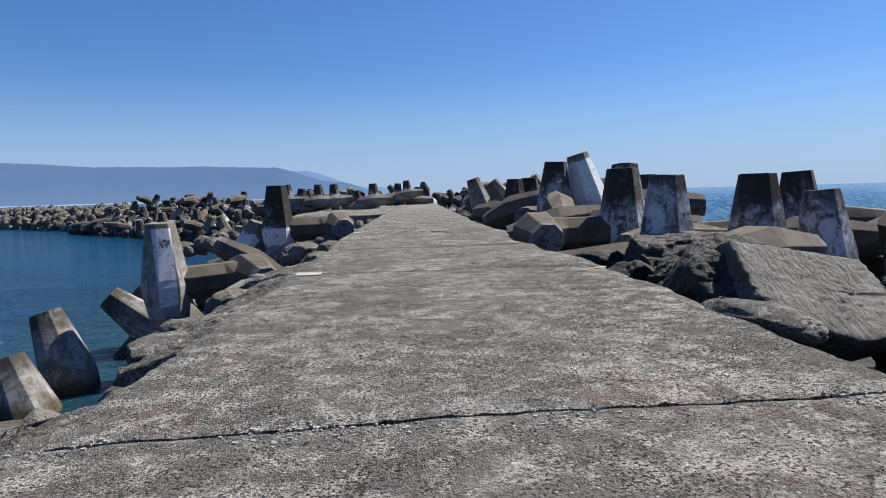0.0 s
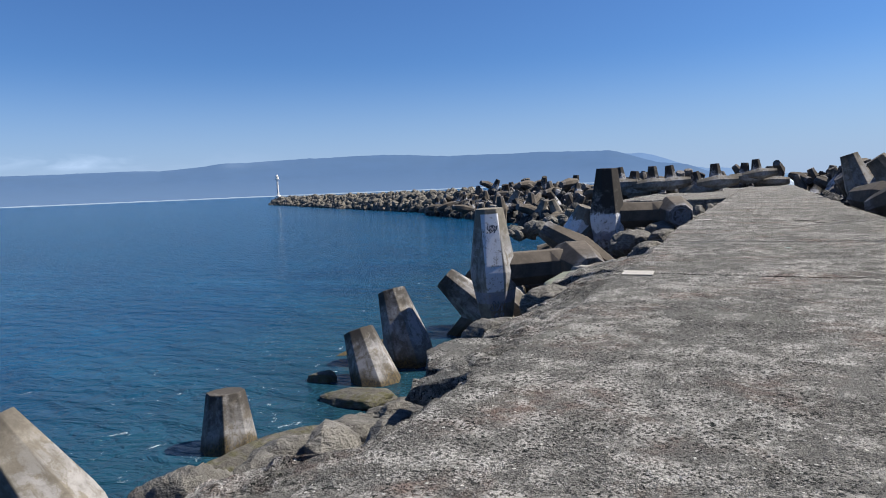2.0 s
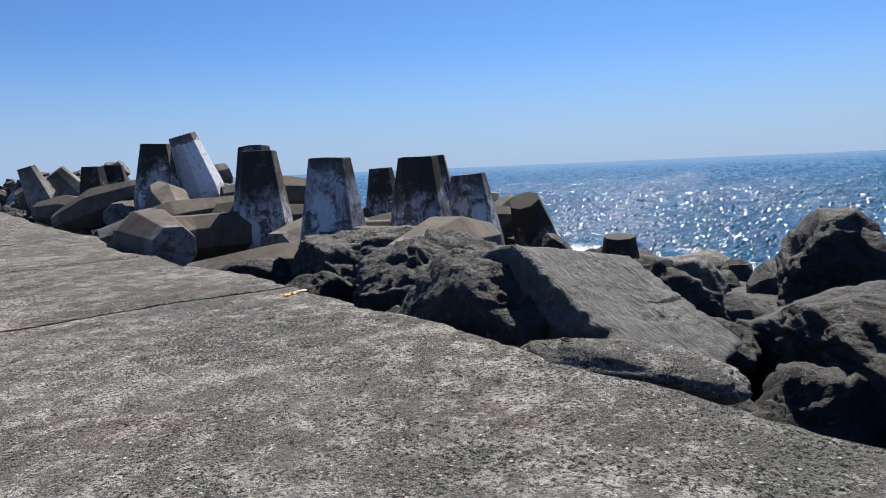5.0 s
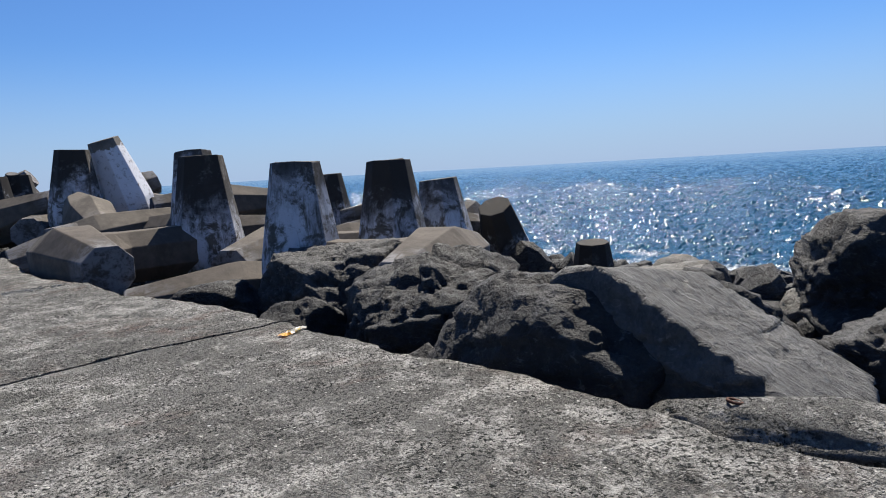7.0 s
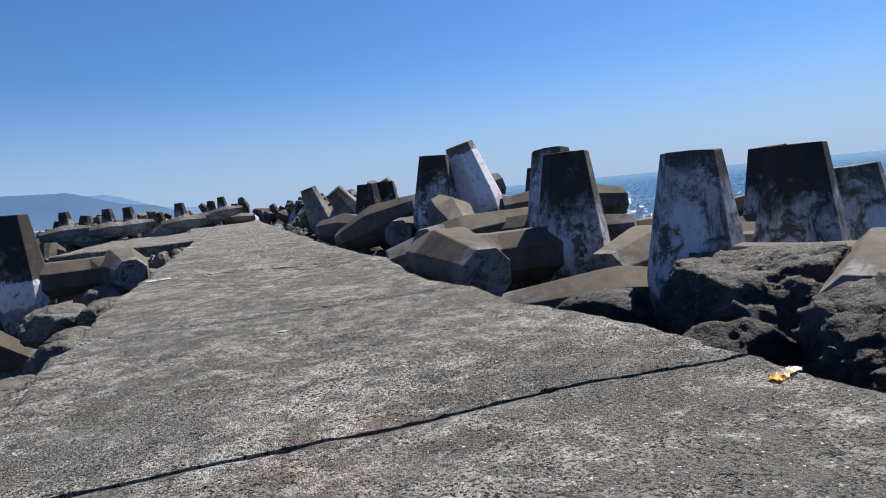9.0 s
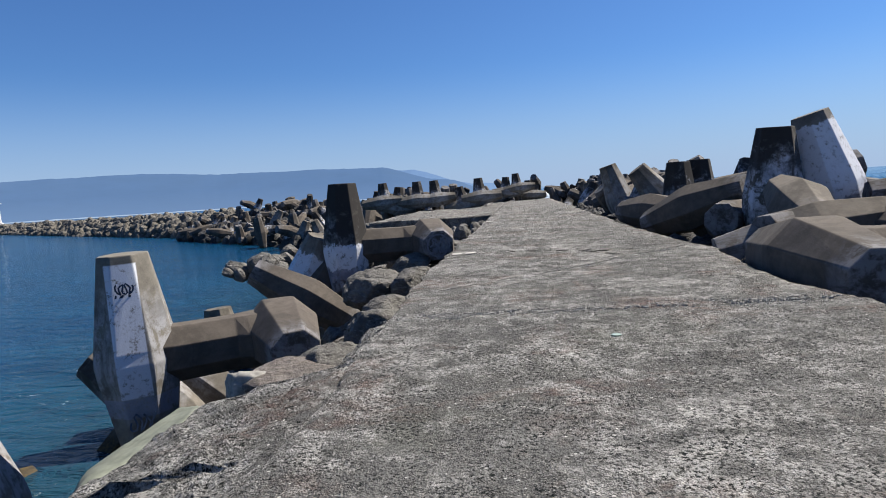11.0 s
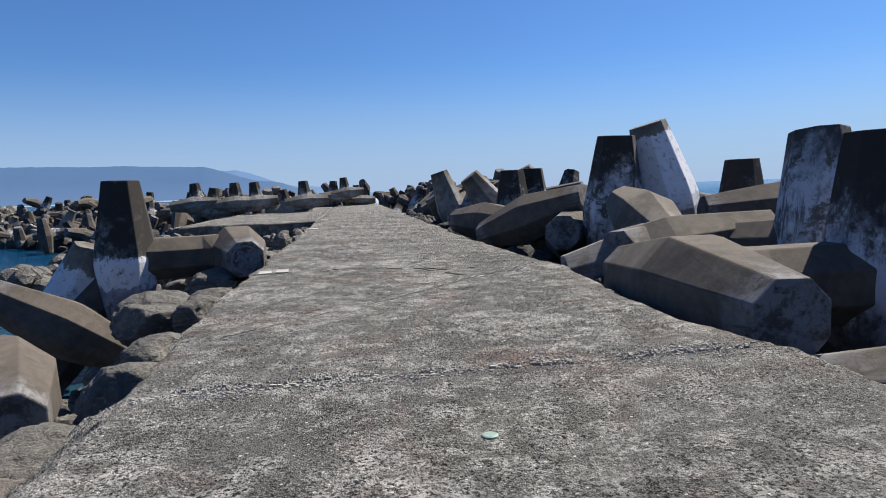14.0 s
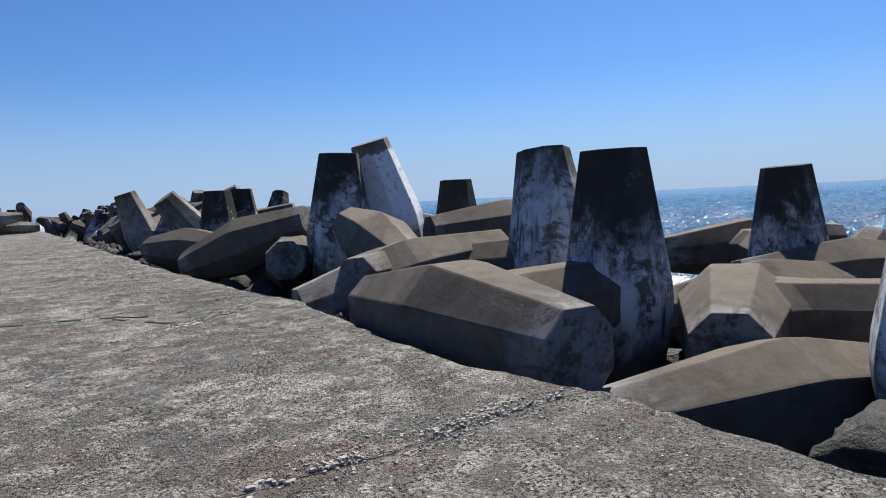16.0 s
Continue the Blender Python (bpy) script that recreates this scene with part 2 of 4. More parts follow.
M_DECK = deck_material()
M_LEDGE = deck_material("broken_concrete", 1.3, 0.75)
M_RUBBLE = rock_material("rubble_concrete", (0.07, 0.06, 0.052), (0.17, 0.145, 0.125), (0.27, 0.25, 0.225))
M_DOLOS = dolos_material("dolos_concrete", (0.098, 0.089, 0.078), 0.94, 1.15, 0.95, 0.35)
M_PALE = dolos_material("dolos_pale_concrete", (0.150, 0.135, 0.112), 0.6, 2.3, 0.25, 0.4)
M_ARM = dolos_material("dolos_arm_concrete", (0.092, 0.078, 0.065), 0.35, 1.6, 0.38, 3.1, None, True)
M_WARM = dolos_material("dolos_warm_concrete", (0.120, 0.104, 0.086), 0.3, 3.0, 0.2, 2.6)
M_BAND = dolos_material("dolos_banded_concrete", (0.110, 0.100, 0.086), 0.97, 0.35, 0.6, -0.5, (-0.75, 0.15, -9, 9, 9))
M_WHITE = dolos_material("dolos_painted_concrete", (0.165, 0.150, 0.125), 0.25, 3.2, 0.4, 0.3, (-0.70, 2.18, -0.36, 0.26, -0.25))
M_WASH = dolos_material("dolos_whitewashed_concrete", (0.155, 0.140, 0.120), 0.6, 2.6, 0.6, 0.3, (0.2, 1.7, -9, 9, 9))
M_TIDAL = dolos_material("dolos_tidal_concrete", (0.14, 0.126, 0.108), 0.8, 1.9, 0.35, 0.9)
M_STREAKED = dolos_material("dolos_streaked_concrete", (0.115, 0.106, 0.094), 0.75, 1.9, 0.95, 1.0)
M_LIMED = dolos_material("dolos_limed_concrete", (0.15, 0.138, 0.122), 0.3, 2.6, 0.9, 0.5, (-0.4, 2.0, -9, 9, 9))
M_ROCK = rock_material("dark_rock", (0.009, 0.009, 0.0094), (0.030, 0.0298, 0.0302), (0.090, 0.090, 0.091))
M_GREY_ROCK = rock_material("grey_rock", (0.055, 0.052, 0.047), (0.14, 0.132, 0.118), (0.225, 0.215, 0.195))
M_SLAB = rock_material("cleaved_rock", (0.034, 0.0335, 0.033), (0.105, 0.103, 0.10), (0.20, 0.196, 0.19), False, (6, 0.8, 1.5))
M_SLATE = rock_material("slate_grey_rock", (0.017, 0.017, 0.0172), (0.056, 0.0555, 0.0555), (0.120, 0.119, 0.118))
M_WEED_ROCK = rock_material("weedy_rock", (0.04, 0.036, 0.03), (0.10, 0.093, 0.08), (0.16, 0.15, 0.13), True)
M_SEA = sea_material()
M_CRACK = plain("crack_dark", (0.035, 0.033, 0.03), 1.0, 0.3, 20)


# ---- building helpers ----
def mesh_of(bm, name, material, smooth=False):
    bmesh.ops.recalc_face_normals(bm, faces=bm.faces)
    me = bpy.data.meshes.new(name)
    bm.to_mesh(me)
    bm.free()
    me.materials.append(material)
    if smooth:
        for f in me.polygons:
            f.use_smooth = True
    return me


def part(name, bm, material, parent=None, label="", smooth=False):
    ob = new(name, mesh_of(bm, name, material, smooth))
    if parent is not None:
        ob.parent = parent
    return tagged(ob, label)


def ring(bm, centre, a, b, half_a, half_b, chamfer=0.42):
    """Eight corners of a chamfered square, a and b its half axes' directions."""
    out = []
    for sa, sb in ((1, -chamfer), (1, chamfer), (chamfer, 1), (-chamfer, 1), (-1, chamfer), (-1, -chamfer), (-chamfer, -1), (chamfer, -1)):
        out.append(bm.verts.new(centre + a * half_a * sa + b * half_b * sb))
    return out


def loft(bm, rings):
    for r, s in zip(rings, rings[1:]):
        for i in range(8):
            bm.faces.new((r[i], r[(i + 1) % 8], s[(i + 1) % 8], s[i]))
    bm.faces.new(rings[0])
    bm.faces.new(rings[-1])


X, Y, Z = Vector((1, 0, 0)), Vector((0, 1, 0)), Vector((0, 0, 1))
REACH, SPAN = 2.35, 3.15        # half a fluke; from fluke axis to fluke axis


def worn(bm, amount, seed, width=0.045):
    bmesh.ops.bevel(bm, geom=bm.edges[:], offset=width, segments=2, profile=0.6, affect="EDGES", clamp_overlap=True)
    for v in bm.verts:
        v.co += noise.noise_vector(v.co * 2.3 + Vector((seed, seed * 2, 0))) * amount


def fluke_mesh(seed, material):
    bm = bmesh.new()
    rings = [ring(bm, Z * z, X, Y, h, h) for z, h in ((-REACH, 0.50), (-0.30, 0.825), (0, 0.85), (0.30, 0.825), (REACH, 0.50))]
    loft(bm, rings)
    worn(bm, 0.022, seed, 0.028)
    return mesh_of(bm, "fluke", material)


def shank_mesh(seed, material):
    bm = bmesh.new()
    rings = [ring(bm, X * x, Y, Z, h, w) for x, h, w in ((0.2, 0.61, 0.66), (0.95, 0.60, 0.62), (SPAN - 1.05, 0.60, 0.61), (SPAN - 0.76, 0.80, 0.62), (SPAN - 0.2, 0.95, 0.63))]
    loft(bm, rings)
    worn(bm, 0.02, seed, 0.028)
    return mesh_of(bm, "shank", material)


SHANKS, FLUKES = {}, {}


def dolos(tip, up, side, label, look_of=None, group="dolosse", arm=None, size=0.92):
    """A dolos: the tip of its standing fluke, that fluke's direction, and the way its shank leads off."""
    look_of = look_of or M_DOLOS
    arm = arm or M_ARM
    k = int(abs(tip[0] * 7 + tip[1] * 3)) % 3
    for store, maker, m in ((SHANKS, shank_mesh, arm), (FLUKES, fluke_mesh, look_of), (FLUKES, fluke_mesh, arm)):
        if (k, m.name) not in store:
            store[k, m.name] = maker(k * 3.7 + 1, m)
    u = Vector(up).normalized()
    d = Vector(side)
    d = (d - u * d.dot(u)).normalized()
    e = u.cross(d)
    turn = Matrix((d, e, u)).transposed().to_4x4()
    base = Vector(tip) - u * REACH * size
    ob = new("dolos")
    ob.matrix_world = Matrix.Translation(base) @ turn @ Matrix.Scale(size, 4)
    tagged(ob, label, "dolos", group)
    stem = new("shank", SHANKS[k, arm.name])
    first = new("fluke", FLUKES[k, look_of.name])
    second = new("fluke", FLUKES[k, arm.name])
    for o in (stem, first, second):
        o.parent = ob
    second.matrix_basis = pose(SPAN, 0, 0, -90, 0, 0)
    return ob


def rock_bmesh(size, seed, detail=4, planes=16, rough=0.06, faces=()):
    """An angular quarry stone: a ball cut by random planes, then roughened."""
    rnd = random.Random(seed)
    cuts = []
    for _ in range(planes):
        v = Vector((rnd.gauss(0, 1), rnd.gauss(0, 1), rnd.gauss(0, 1))).normalized()
        cuts.append((v, rnd.uniform(0.62, 0.95)))
    cuts += [(Vector(v).normalized(), k) for v, k in faces]
    bm = bmesh.new()
    bmesh.ops.create_icosphere(bm, subdivisions=detail, radius=1.0)
    off = Vector((seed * 1.7, seed * 0.9, seed * 2.3))
    for v in bm.verts:
        d = v.co.normalized()
        r = 1.0
        for n, k in cuts:
            c = d.dot(n)
            if c > 0.05:
                r = min(r, k / c)
        w = d * r
        for scale, tilt, step in ((1.5, 1.5, 0.9), (3.4, 0.9, 0.55), (7.5, 0.45, 0.28)):
            p = Vector((w.x, w.y * 1.15, w.z * 1.5)) * scale + off
            apart, where = noise.voronoi(p)
            q = where[0]
            r += rough * (tilt * noise.noise_vector(q * 5.3).dot(p - q) + step * noise.noise(q * 3.1))
            if apart[1] - apart[0] < 0.05:
                r -= rough * step * 0.5 * (1 - (apart[1] - apart[0]) / 0.05)
        r += rough * (0.35 * noise.noise(w * 4 + off) + 0.22 * noise.noise(w * 14 + off))
        v.co = Vector((d.x * r * size[0], d.y * r * size[1], d.z * r * size[2]))
    return bm


def rock(place, size, seed, label, material=None, turn=(0, 0, 0), detail=4, group="armour rocks", rough=0.06, planes=16, faces=()):
    bm = rock_bmesh(size, seed, detail, planes, rough, faces)
    for e in bm.edges:
        if e.calc_face_angle(0) > 0.24:
            e.smooth = False
    ob = part("rock", bm, material or M_ROCK, None, label, smooth=True)
    ob.matrix_world = pose(*place, *turn)
    return tagged(ob, label, "rock", group)


# ---- the jetty's deck ----
LEFT_EDGE, RIGHT_EDGE = -2.05, 4.18
SIDE_LEFT = ((-9, -2.05), (15, -2.0), (19, -2.08), (24, -2.3), (110, -2.3))
SIDE_RIGHT = ((-9, 4.2), (14.5, 4.2), (17.6, 3.88), (19.5, 3.66), (22.5, 3.66), (26, 3.95), (31, 3.65), (110, 3.65))


def side_at(line, y):
    for (a, p), (b, q) in zip(line, line[1:]):
        if y <= b:
            return p + (q - p) * max(0.0, (y - a) / (b - a))
    return line[-1][1]


JOINTS = (-9.0, 4.88, 13.62, 19.32, 27.3, 37.4, 46.8, 56.2, 65.6, 78.0, 92.0, 104.0)


def wander(y, k, amount):
    return amount * (noise.noise(Vector((y * 0.55, k, 0.3))) + 0.55 * noise.noise(Vector((y * 2.1, k, 1.7))) + 0.3 * noise.noise(Vector((y * 6.5, k, 4.1))))


def joint_y(j, x):
    if j == 0 or j == len(JOINTS) - 1:
        return JOINTS[j]
    return JOINTS[j] + (0.07 * x if j == 1 else 0.0) + 0.10 * noise.noise(Vector((x * 0.6, j * 7.1, 0))) + 0.03 * noise.noise(Vector((x * 4.0, j * 3.3, 2)))


def deck_height(x, y):
    return 0.022 * noise.noise(Vector((x * 0.5, y * 0.5, 5))) + 0.010 * noise.noise(Vector((x * 2.3, y * 2.3, 9))) + 0.005 * noise.noise(Vector((x * 8, y * 8, 3)))


def slab(j):
    """One cast length of the deck, with a chipped rim and a broken side."""
    y0, y1 = JOINTS[j], JOINTS[j + 1]
    near = y0 < 30
    step = 0.085 if near else 0.3
    nx, ny = int((RIGHT_EDGE - LEFT_EDGE) / step), max(4, int((y1 - y0) / step))
    gap_lo = {1: 0.018, 2: 0.030, 3: 0.006, 4: 0.02}.get(j, 0.012)
    gap_hi = {0: 0.018, 1: 0.022, 2: 0.006}.get(j, 0.009)
    bm = bmesh.new()
    grid = []
    for b in range(ny + 1):
        row = []
        for a in range(nx + 1):
            s, t = a / nx, b / ny
            ym = y0 + (y1 - y0) * t
            lo = side_at(SIDE_LEFT, ym) + wander(ym, 1.0, 0.13)
            hi = side_at(SIDE_RIGHT, ym) + wander(ym, 9.0, 0.17)
            x = lo + (hi - lo) * s
            ya, yb = joint_y(j, x) + gap_lo, joint_y(j + 1, x) - gap_hi
            ya += 0 if j == 3 else 0.07 * max(0, noise.noise(Vector((x * 7, j * 5, 1)))) + 0.05 * max(0, noise.noise(Vector((x * 1.6, j * 5, 4))))
            yb -= 0 if j == 2 else 0.05 * max(0, noise.noise(Vector((x * 7, j * 5 + 5, 8))))
            y = ya + (yb - ya) * t
            z = deck_height(x, y)
            rim = min(s, 1 - s) * nx
            if rim < 1:
                z -= 0.045 + 0.03 * noise.noise(Vector((x * 3, y * 3, 0)))
            if (b == 0 and j > 0) or b == ny:
                z -= 0.012
            row.append(bm.verts.new((x, y, z)))
        grid.append(row)
    for b in range(ny):
        for a in range(nx):
            bm.faces.new((grid[b][a], grid[b][a + 1], grid[b + 1][a + 1], grid[b + 1][a]))
    around = grid[0] + [r[-1] for r in grid[1:]] + grid[-1][-2::-1] + [r[0] for r in grid[-2:0:-1]]
    for i, v in enumerate(around):
        e = bm.edges.get((v, around[(i + 1) % len(around)]))
        e.smooth = False
    upper = around
    for depth, inset in ((0.18, 0.03), (0.42, -0.02), (0.75, 0.12)):
        lower = []
        for v in around:
            dx = inset * (1 if v.co.x < 1 else -1) + 0.05 * noise.noise(v.co * 3 + Vector((0, 0, depth)))
            lower.append(bm.verts.new((v.co.x + dx, v.co.y, -depth + 0.04 * noise.noise(v.co * 2))))
        m = len(around)
        for i in range(m):
            bm.faces.new((upper[i], upper[(i + 1) % m], lower[(i + 1) % m], lower[i]))
        upper = lower
    bm.faces.new(upper)
    return bm


deck = tagged(new("floor"), "weathered grey concrete jetty deck with cracked joints", "jetty deck", kind="structure")
for j in range(len(JOINTS) - 1):
    part("slab", slab(j), M_DECK, deck, smooth=True)

# dark blocks added under the joints to close the open gaps
for j in range(1, len(JOINTS) - 1):
    bed = bmesh.new()
    bmesh.ops.create_cube(bed, size=1.0)
    for v in bed.verts:
        v.co = Vector((0.85 + v.co.x * 5.2, joint_y(j, 0.85 + v.co.x * 5.2) + v.co.y * 0.7, -0.27 + v.co.z * 0.36))
    part("joint_bed", bed, M_CRACK, deck, "dark bed block added under the joint")

# the deck widens to the left beyond the broken stretch
def block(lo, hi, seed, amount=0.04, cuts=6, width=0.05):
    """A chipped concrete block between two corners."""
    bm = bmesh.new()
    bmesh.ops.create_cube(bm, size=1.0)
    c, s = (Vector(lo) + Vector(hi)) / 2, Vector(hi) - Vector(lo)
    for v in bm.verts:
        v.co = Vector((v.co.x * s.x, v.co.y * s.y, v.co.z * s.z)) + c
    bmesh.ops.bevel(bm, geom=bm.edges[:], offset=width, segments=1, affect="EDGES")
    bmesh.ops.subdivide_edges(bm, edges=bm.edges[:], cuts=cuts, use_grid_fill=True)
    for v in bm.verts:
        v.co += noise.noise_vector(v.co * 1.4 + Vector((seed, 0, 0))) * amount + noise.noise_vector(v.co * 5 + Vector((seed, 0, 0))) * amount * 0.4
    return bm


part("slab", block((-10.6, 53.5, -0.7), (-2.35, 100, -0.03), 4, 0.08, 8), M_DECK, deck)
part("slab", block((-10.5, 43, -1.9), (-4.6, 52.5, -1.25), 7, 0.12, 8), M_DECK, deck)

# ---- the rubble mound that carries it, down to the sea bed ----
def mound_height(x, y):
    """Height of the rubble beside the deck."""
    if x < 1:
        u = LEFT_EDGE - x
        spread = 1.0 if y < 36 else 1.0 + 0.055 * (y - 36)
        z = -1.15 - 0.62 * max(0, u - 1.0) / spread
    else:
        u = x - RIGHT_EDGE
        z = -1.75 - 0.02 * max(0, u - 1) - 0.16 * max(0, u - 12)
    z = max(z, -7)
    w = Vector((x, y, 0))
    return z + 0.35 * noise.noise(w * 0.45) + 0.28 * abs(noise.noise(w * 1.1)) + 0.12 * noise.noise(w * 3.1)


def mound():
    bm = bmesh.new()
    xs = [-62 + i * 3.0 for i in range(15)] + [-17 + i * 0.4 for i in range(125)] + [34, 37, 42]
    ys = [-14 + i * 0.5 for i in range(120)] + [46 + i * 1.5 for i in range(46)]
    grid = [[bm.verts.new((x, y, min(mound_height(x, y), -0.62) if LEFT_EDGE - 0.2 < x < RIGHT_EDGE + 0.2 else mound_height(x, y))) for x in xs] for y in ys]
    for r, s in zip(grid, grid[1:]):
        for a in range(len(xs) - 1):
            bm.faces.new((r[a], r[a + 1], s[a + 1], s[a]))
    return bm


tagged(part("ground", mound(), M_ROCK), "dark rubble mound under the jetty", "ground", kind="structure")

# ---- the sea ----
def sea_sheet():
    """One sheet to the horizon: choppy on the seaward side, nearly calm in the bay."""
    turns = [radians(16 + 0.17 * i) for i in range(590)] + [radians(116.5 + 2.6 * i) for i in range(100)]
    radii = [0.5 + 20.5 * i / 6 for i in range(7)] + [21.5 * 1.0112 ** i for i in range(485)]
    count = len(turns)
    verts = [(0.0, 10.0, SEA)]
    for k, r in enumerate(radii):
        chop = min(0.0043 * r, 0.44) if r > 24 else 0.0
        for i, a in enumerate(turns):
            h = 0.0
            if i < 590:
                edge = min(1.0, i / 40, (589 - i) / 40)
                w = Vector((i * 0.42, k * 0.75, 0.0))
                h = chop * edge * (noise.noise(w) * 1.15 + 0.55 * noise.noise(w * 2.3) + 0.5 * noise.noise(Vector((i * 0.06, k * 0.2, 7))))
                h *= 1.0 if r < 400 else max(0.12, 1 - (r - 400) / 900)
            verts.append((r * math.sin(a), 10 + r * math.cos(a), SEA + h))
    faces = [(0, 1 + i, 1 + (i + 1) % count) for i in range(count)]
    for k in range(len(radii) - 1):
        base = 1 + k * count
        for i in range(count):
            j = (i + 1) % count
            faces.append((base + i, base + count + i, base + count + j, base + j))
    me = bpy.data.meshes.new("water")
    me.from_pydata(verts, [], faces)
    me.materials.append(M_SEA)
    return me


tagged(new("water", sea_sheet()), "blue sea with small waves and glitter", "sea", kind="structure")

# ---- distance: hills across the bay ----
def hills(radius, az0, az1, crest, depth, seed):
    """A range of hills on an arc round the jetty; azimuths in degrees, left of +y negative."""
    bm = bmesh.new()
    rows = []
    count = 220
    for i in range(count + 1):
        az = radians(az0 + (az1 - az0) * i / count)
        top = crest(az0 + (az1 - az0) * i / count) + 5 * noise.noise(Vector((i * 0.13, seed, 0))) + 3.0 * noise.noise(Vector((i * 0.6, seed, 3)))
        col = []
        for k in range(6):
            r = radius - depth * (1 - k / 5)
            z = SEA - 1 + (top - SEA + 1) * (k / 5) ** 0.8
            col.append(bm.verts.new((r * math.sin(az), r * math.cos(az), z)))
        rows.append(col)
    for a, b in zip(rows, rows[1:]):
        for k in range(5):
            bm.faces.new((a[k], a[k + 1], b[k + 1], b[k]))
    return bm


def crest(points):
    def f(az):
        for (a, h), (b, g) in zip(points, points[1:]):
            if a <= az <= b:
                s = (az - a) / (b - a)
                s = s * s * (3 - 2 * s)
                return h + (g - h) * s
        return points[-1][1] if az > points[-1][0] else points[0][1]
    return f


# the hills emit their blue, so the haze before them is in the colour
M_HILL = painted_haze_material("haze_glow_hills", (0.034, 0.075, 0.170), (0.055, 0.102, 0.205), 1.0)
M_HILL_FAR = painted_haze_material("far_haze_glow_hills", (0.075, 0.135, 0.26), (0.10, 0.165, 0.29), 1.0)
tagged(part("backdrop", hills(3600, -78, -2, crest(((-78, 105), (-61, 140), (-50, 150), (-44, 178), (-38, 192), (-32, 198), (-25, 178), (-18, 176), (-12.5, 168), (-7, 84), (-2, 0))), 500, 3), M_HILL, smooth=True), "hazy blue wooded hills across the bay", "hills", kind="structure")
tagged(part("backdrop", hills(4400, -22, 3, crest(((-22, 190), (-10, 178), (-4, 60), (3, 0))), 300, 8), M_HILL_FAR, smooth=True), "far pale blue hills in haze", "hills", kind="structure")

# ---- dolosse that can be told apart ----
PAINTED = dolos((-8.27, 22.95, 0.80), (-0.03, -0.03, 1), (0.88, 0.47, 0), "grey concrete dolos with white painted standing fluke at the water", M_WHITE)
BANDED = dolos((-6.28, 32.3, 2.14), (0, 0, 1), (0.97, 0.25, 0), "dark stained concrete dolos with white band and scrawled fluke end", M_BAND)
LYING = "tilted weathered concrete dolos half sunk in the rubble"
dolos((-8.55, 29.8, -0.42), (-0.8, -0.1, 0.5), (0, 1, -0.3), LYING, M_ARM, size=0.78)
dolos((-7.25, 32.7, 0.35), (0.42, -0.05, 0.88), (0.2, 1, -0.2), "whitewashed concrete dolos leaning beside the deck", M_WASH)
dolos((-8.4, 35.2, 0.1), (-0.1, 0, 1), (-0.4, 1, 0), LYING, M_WASH)
WET = "pale concrete dolos fluke rising out of shallow water"
dolos((-11.9, 8.6, -2.2), (-0.5, -0.2, 0.84), (-1, -0.5, -0.5), WET, M_PALE)
dolos((-11.55, 13.75, -3.15), (-0.05, 0.05, 1), (-1, 0.55, -1.0), WET, M_TIDAL, size=0.85)
dolos((-11.75, 22.0, -2.0), (-0.36, 0.1, 1), (-1, 0.5, -0.5), WET, M_TIDAL)
dolos((-11.7, 19.75, -2.95), (-0.40, 0.1, 0.93), (-1, 0.45, -0.5), WET, M_TIDAL)
dolos((-11.75, 26.3, -2.15), (-0.75, -0.2, 0.7), (-0.5, -0.2, -1), WET, M_TIDAL)
dolos((-11.3, 27.9, -2.05), (-0.75, -0.2, 0.7), (-0.5, -0.2, -1), WET, M_TIDAL)
dolos((-12.0, 34.0, -2.2), (-0.1, 0, 1), (-0.2, 1, 0), WET, M_PALE)

UPRIGHT = "tall weathered concrete dolos with black stains and white bloom"
STREAKED = "standing concrete dolos streaked white with lime"
dolos((7.0, 30.55, 2.86), (0.02, -0.06, 1), (0.6, 0.8, -0.1), "tall dark-topped concrete dolos with pale lying fluke before it")
dolos((6.3, 25.95, 0.22), (-0.12, -0.95, -0.22), (-0.38, 0.1, -0.9), "warm grey concrete dolos fluke pointing out of the heap", M_WARM, size=0.82)
dolos((8.1, 31.0, 3.2), (-0.27, 0, 0.96), (0.1, 1, -0.3), "whitish leaning concrete dolos behind a dark one", M_LIMED)
dolos((7.4, 22.15, 2.2), (0, 0, 1), (-1, 0.02, 0), UPRIGHT)
dolos((8.28, 24.55, 2.42), (0.02, 0.10, 1), (-0.45, 0.89, -0.05), STREAKED, M_STREAKED)
dolos((7.25, 17.88, 1.86), (0, 0, 1), (0.5, -1, 0), STREAKED, M_STREAKED, size=0.87)
dolos((10.08, 18.5, 1.84), (0, 0, 1), (-0.5, 0.87, 0), UPRIGHT)
dolos((4.62, 19.95, -0.82), (-0.95, 0.29, 0.02), (0.2, 0.5, -1), "broken concrete dolos fluke lying low beside the deck", M_ARM)
dolos((12.5, 19.4, 1.33), (-0.06, 0.05, 1), (0.3, 1, -0.1), STREAKED, M_STREAKED)
dolos((14.95, 19.6, 0.42), (-0.5, -0.15, 0.85), (0.35, 0.85, -0.6), UPRIGHT)
dolos((17.8, 18.1, -0.92), (-0.1, -0.05, 1), (0.6, 0.8, 0), UPRIGHT)
dolos((14.0, 23.1, 1.97), (-0.06, 0, 1), (0.7, 0.7, -0.1), UPRIGHT)
dolos((15.1, 28.0, 1.64), (-0.04, 0, 1), (-0.9, 0.3, -0.1), UPRIGHT)
dolos((12.0, 32.6, 2.2), (0, 0, 1), (-1, -0.5, 0), UPRIGHT)
dolos((6.55, 40.2, 2.3), (0, 0, 1), (0.8, 0.6, 0), UPRIGHT)
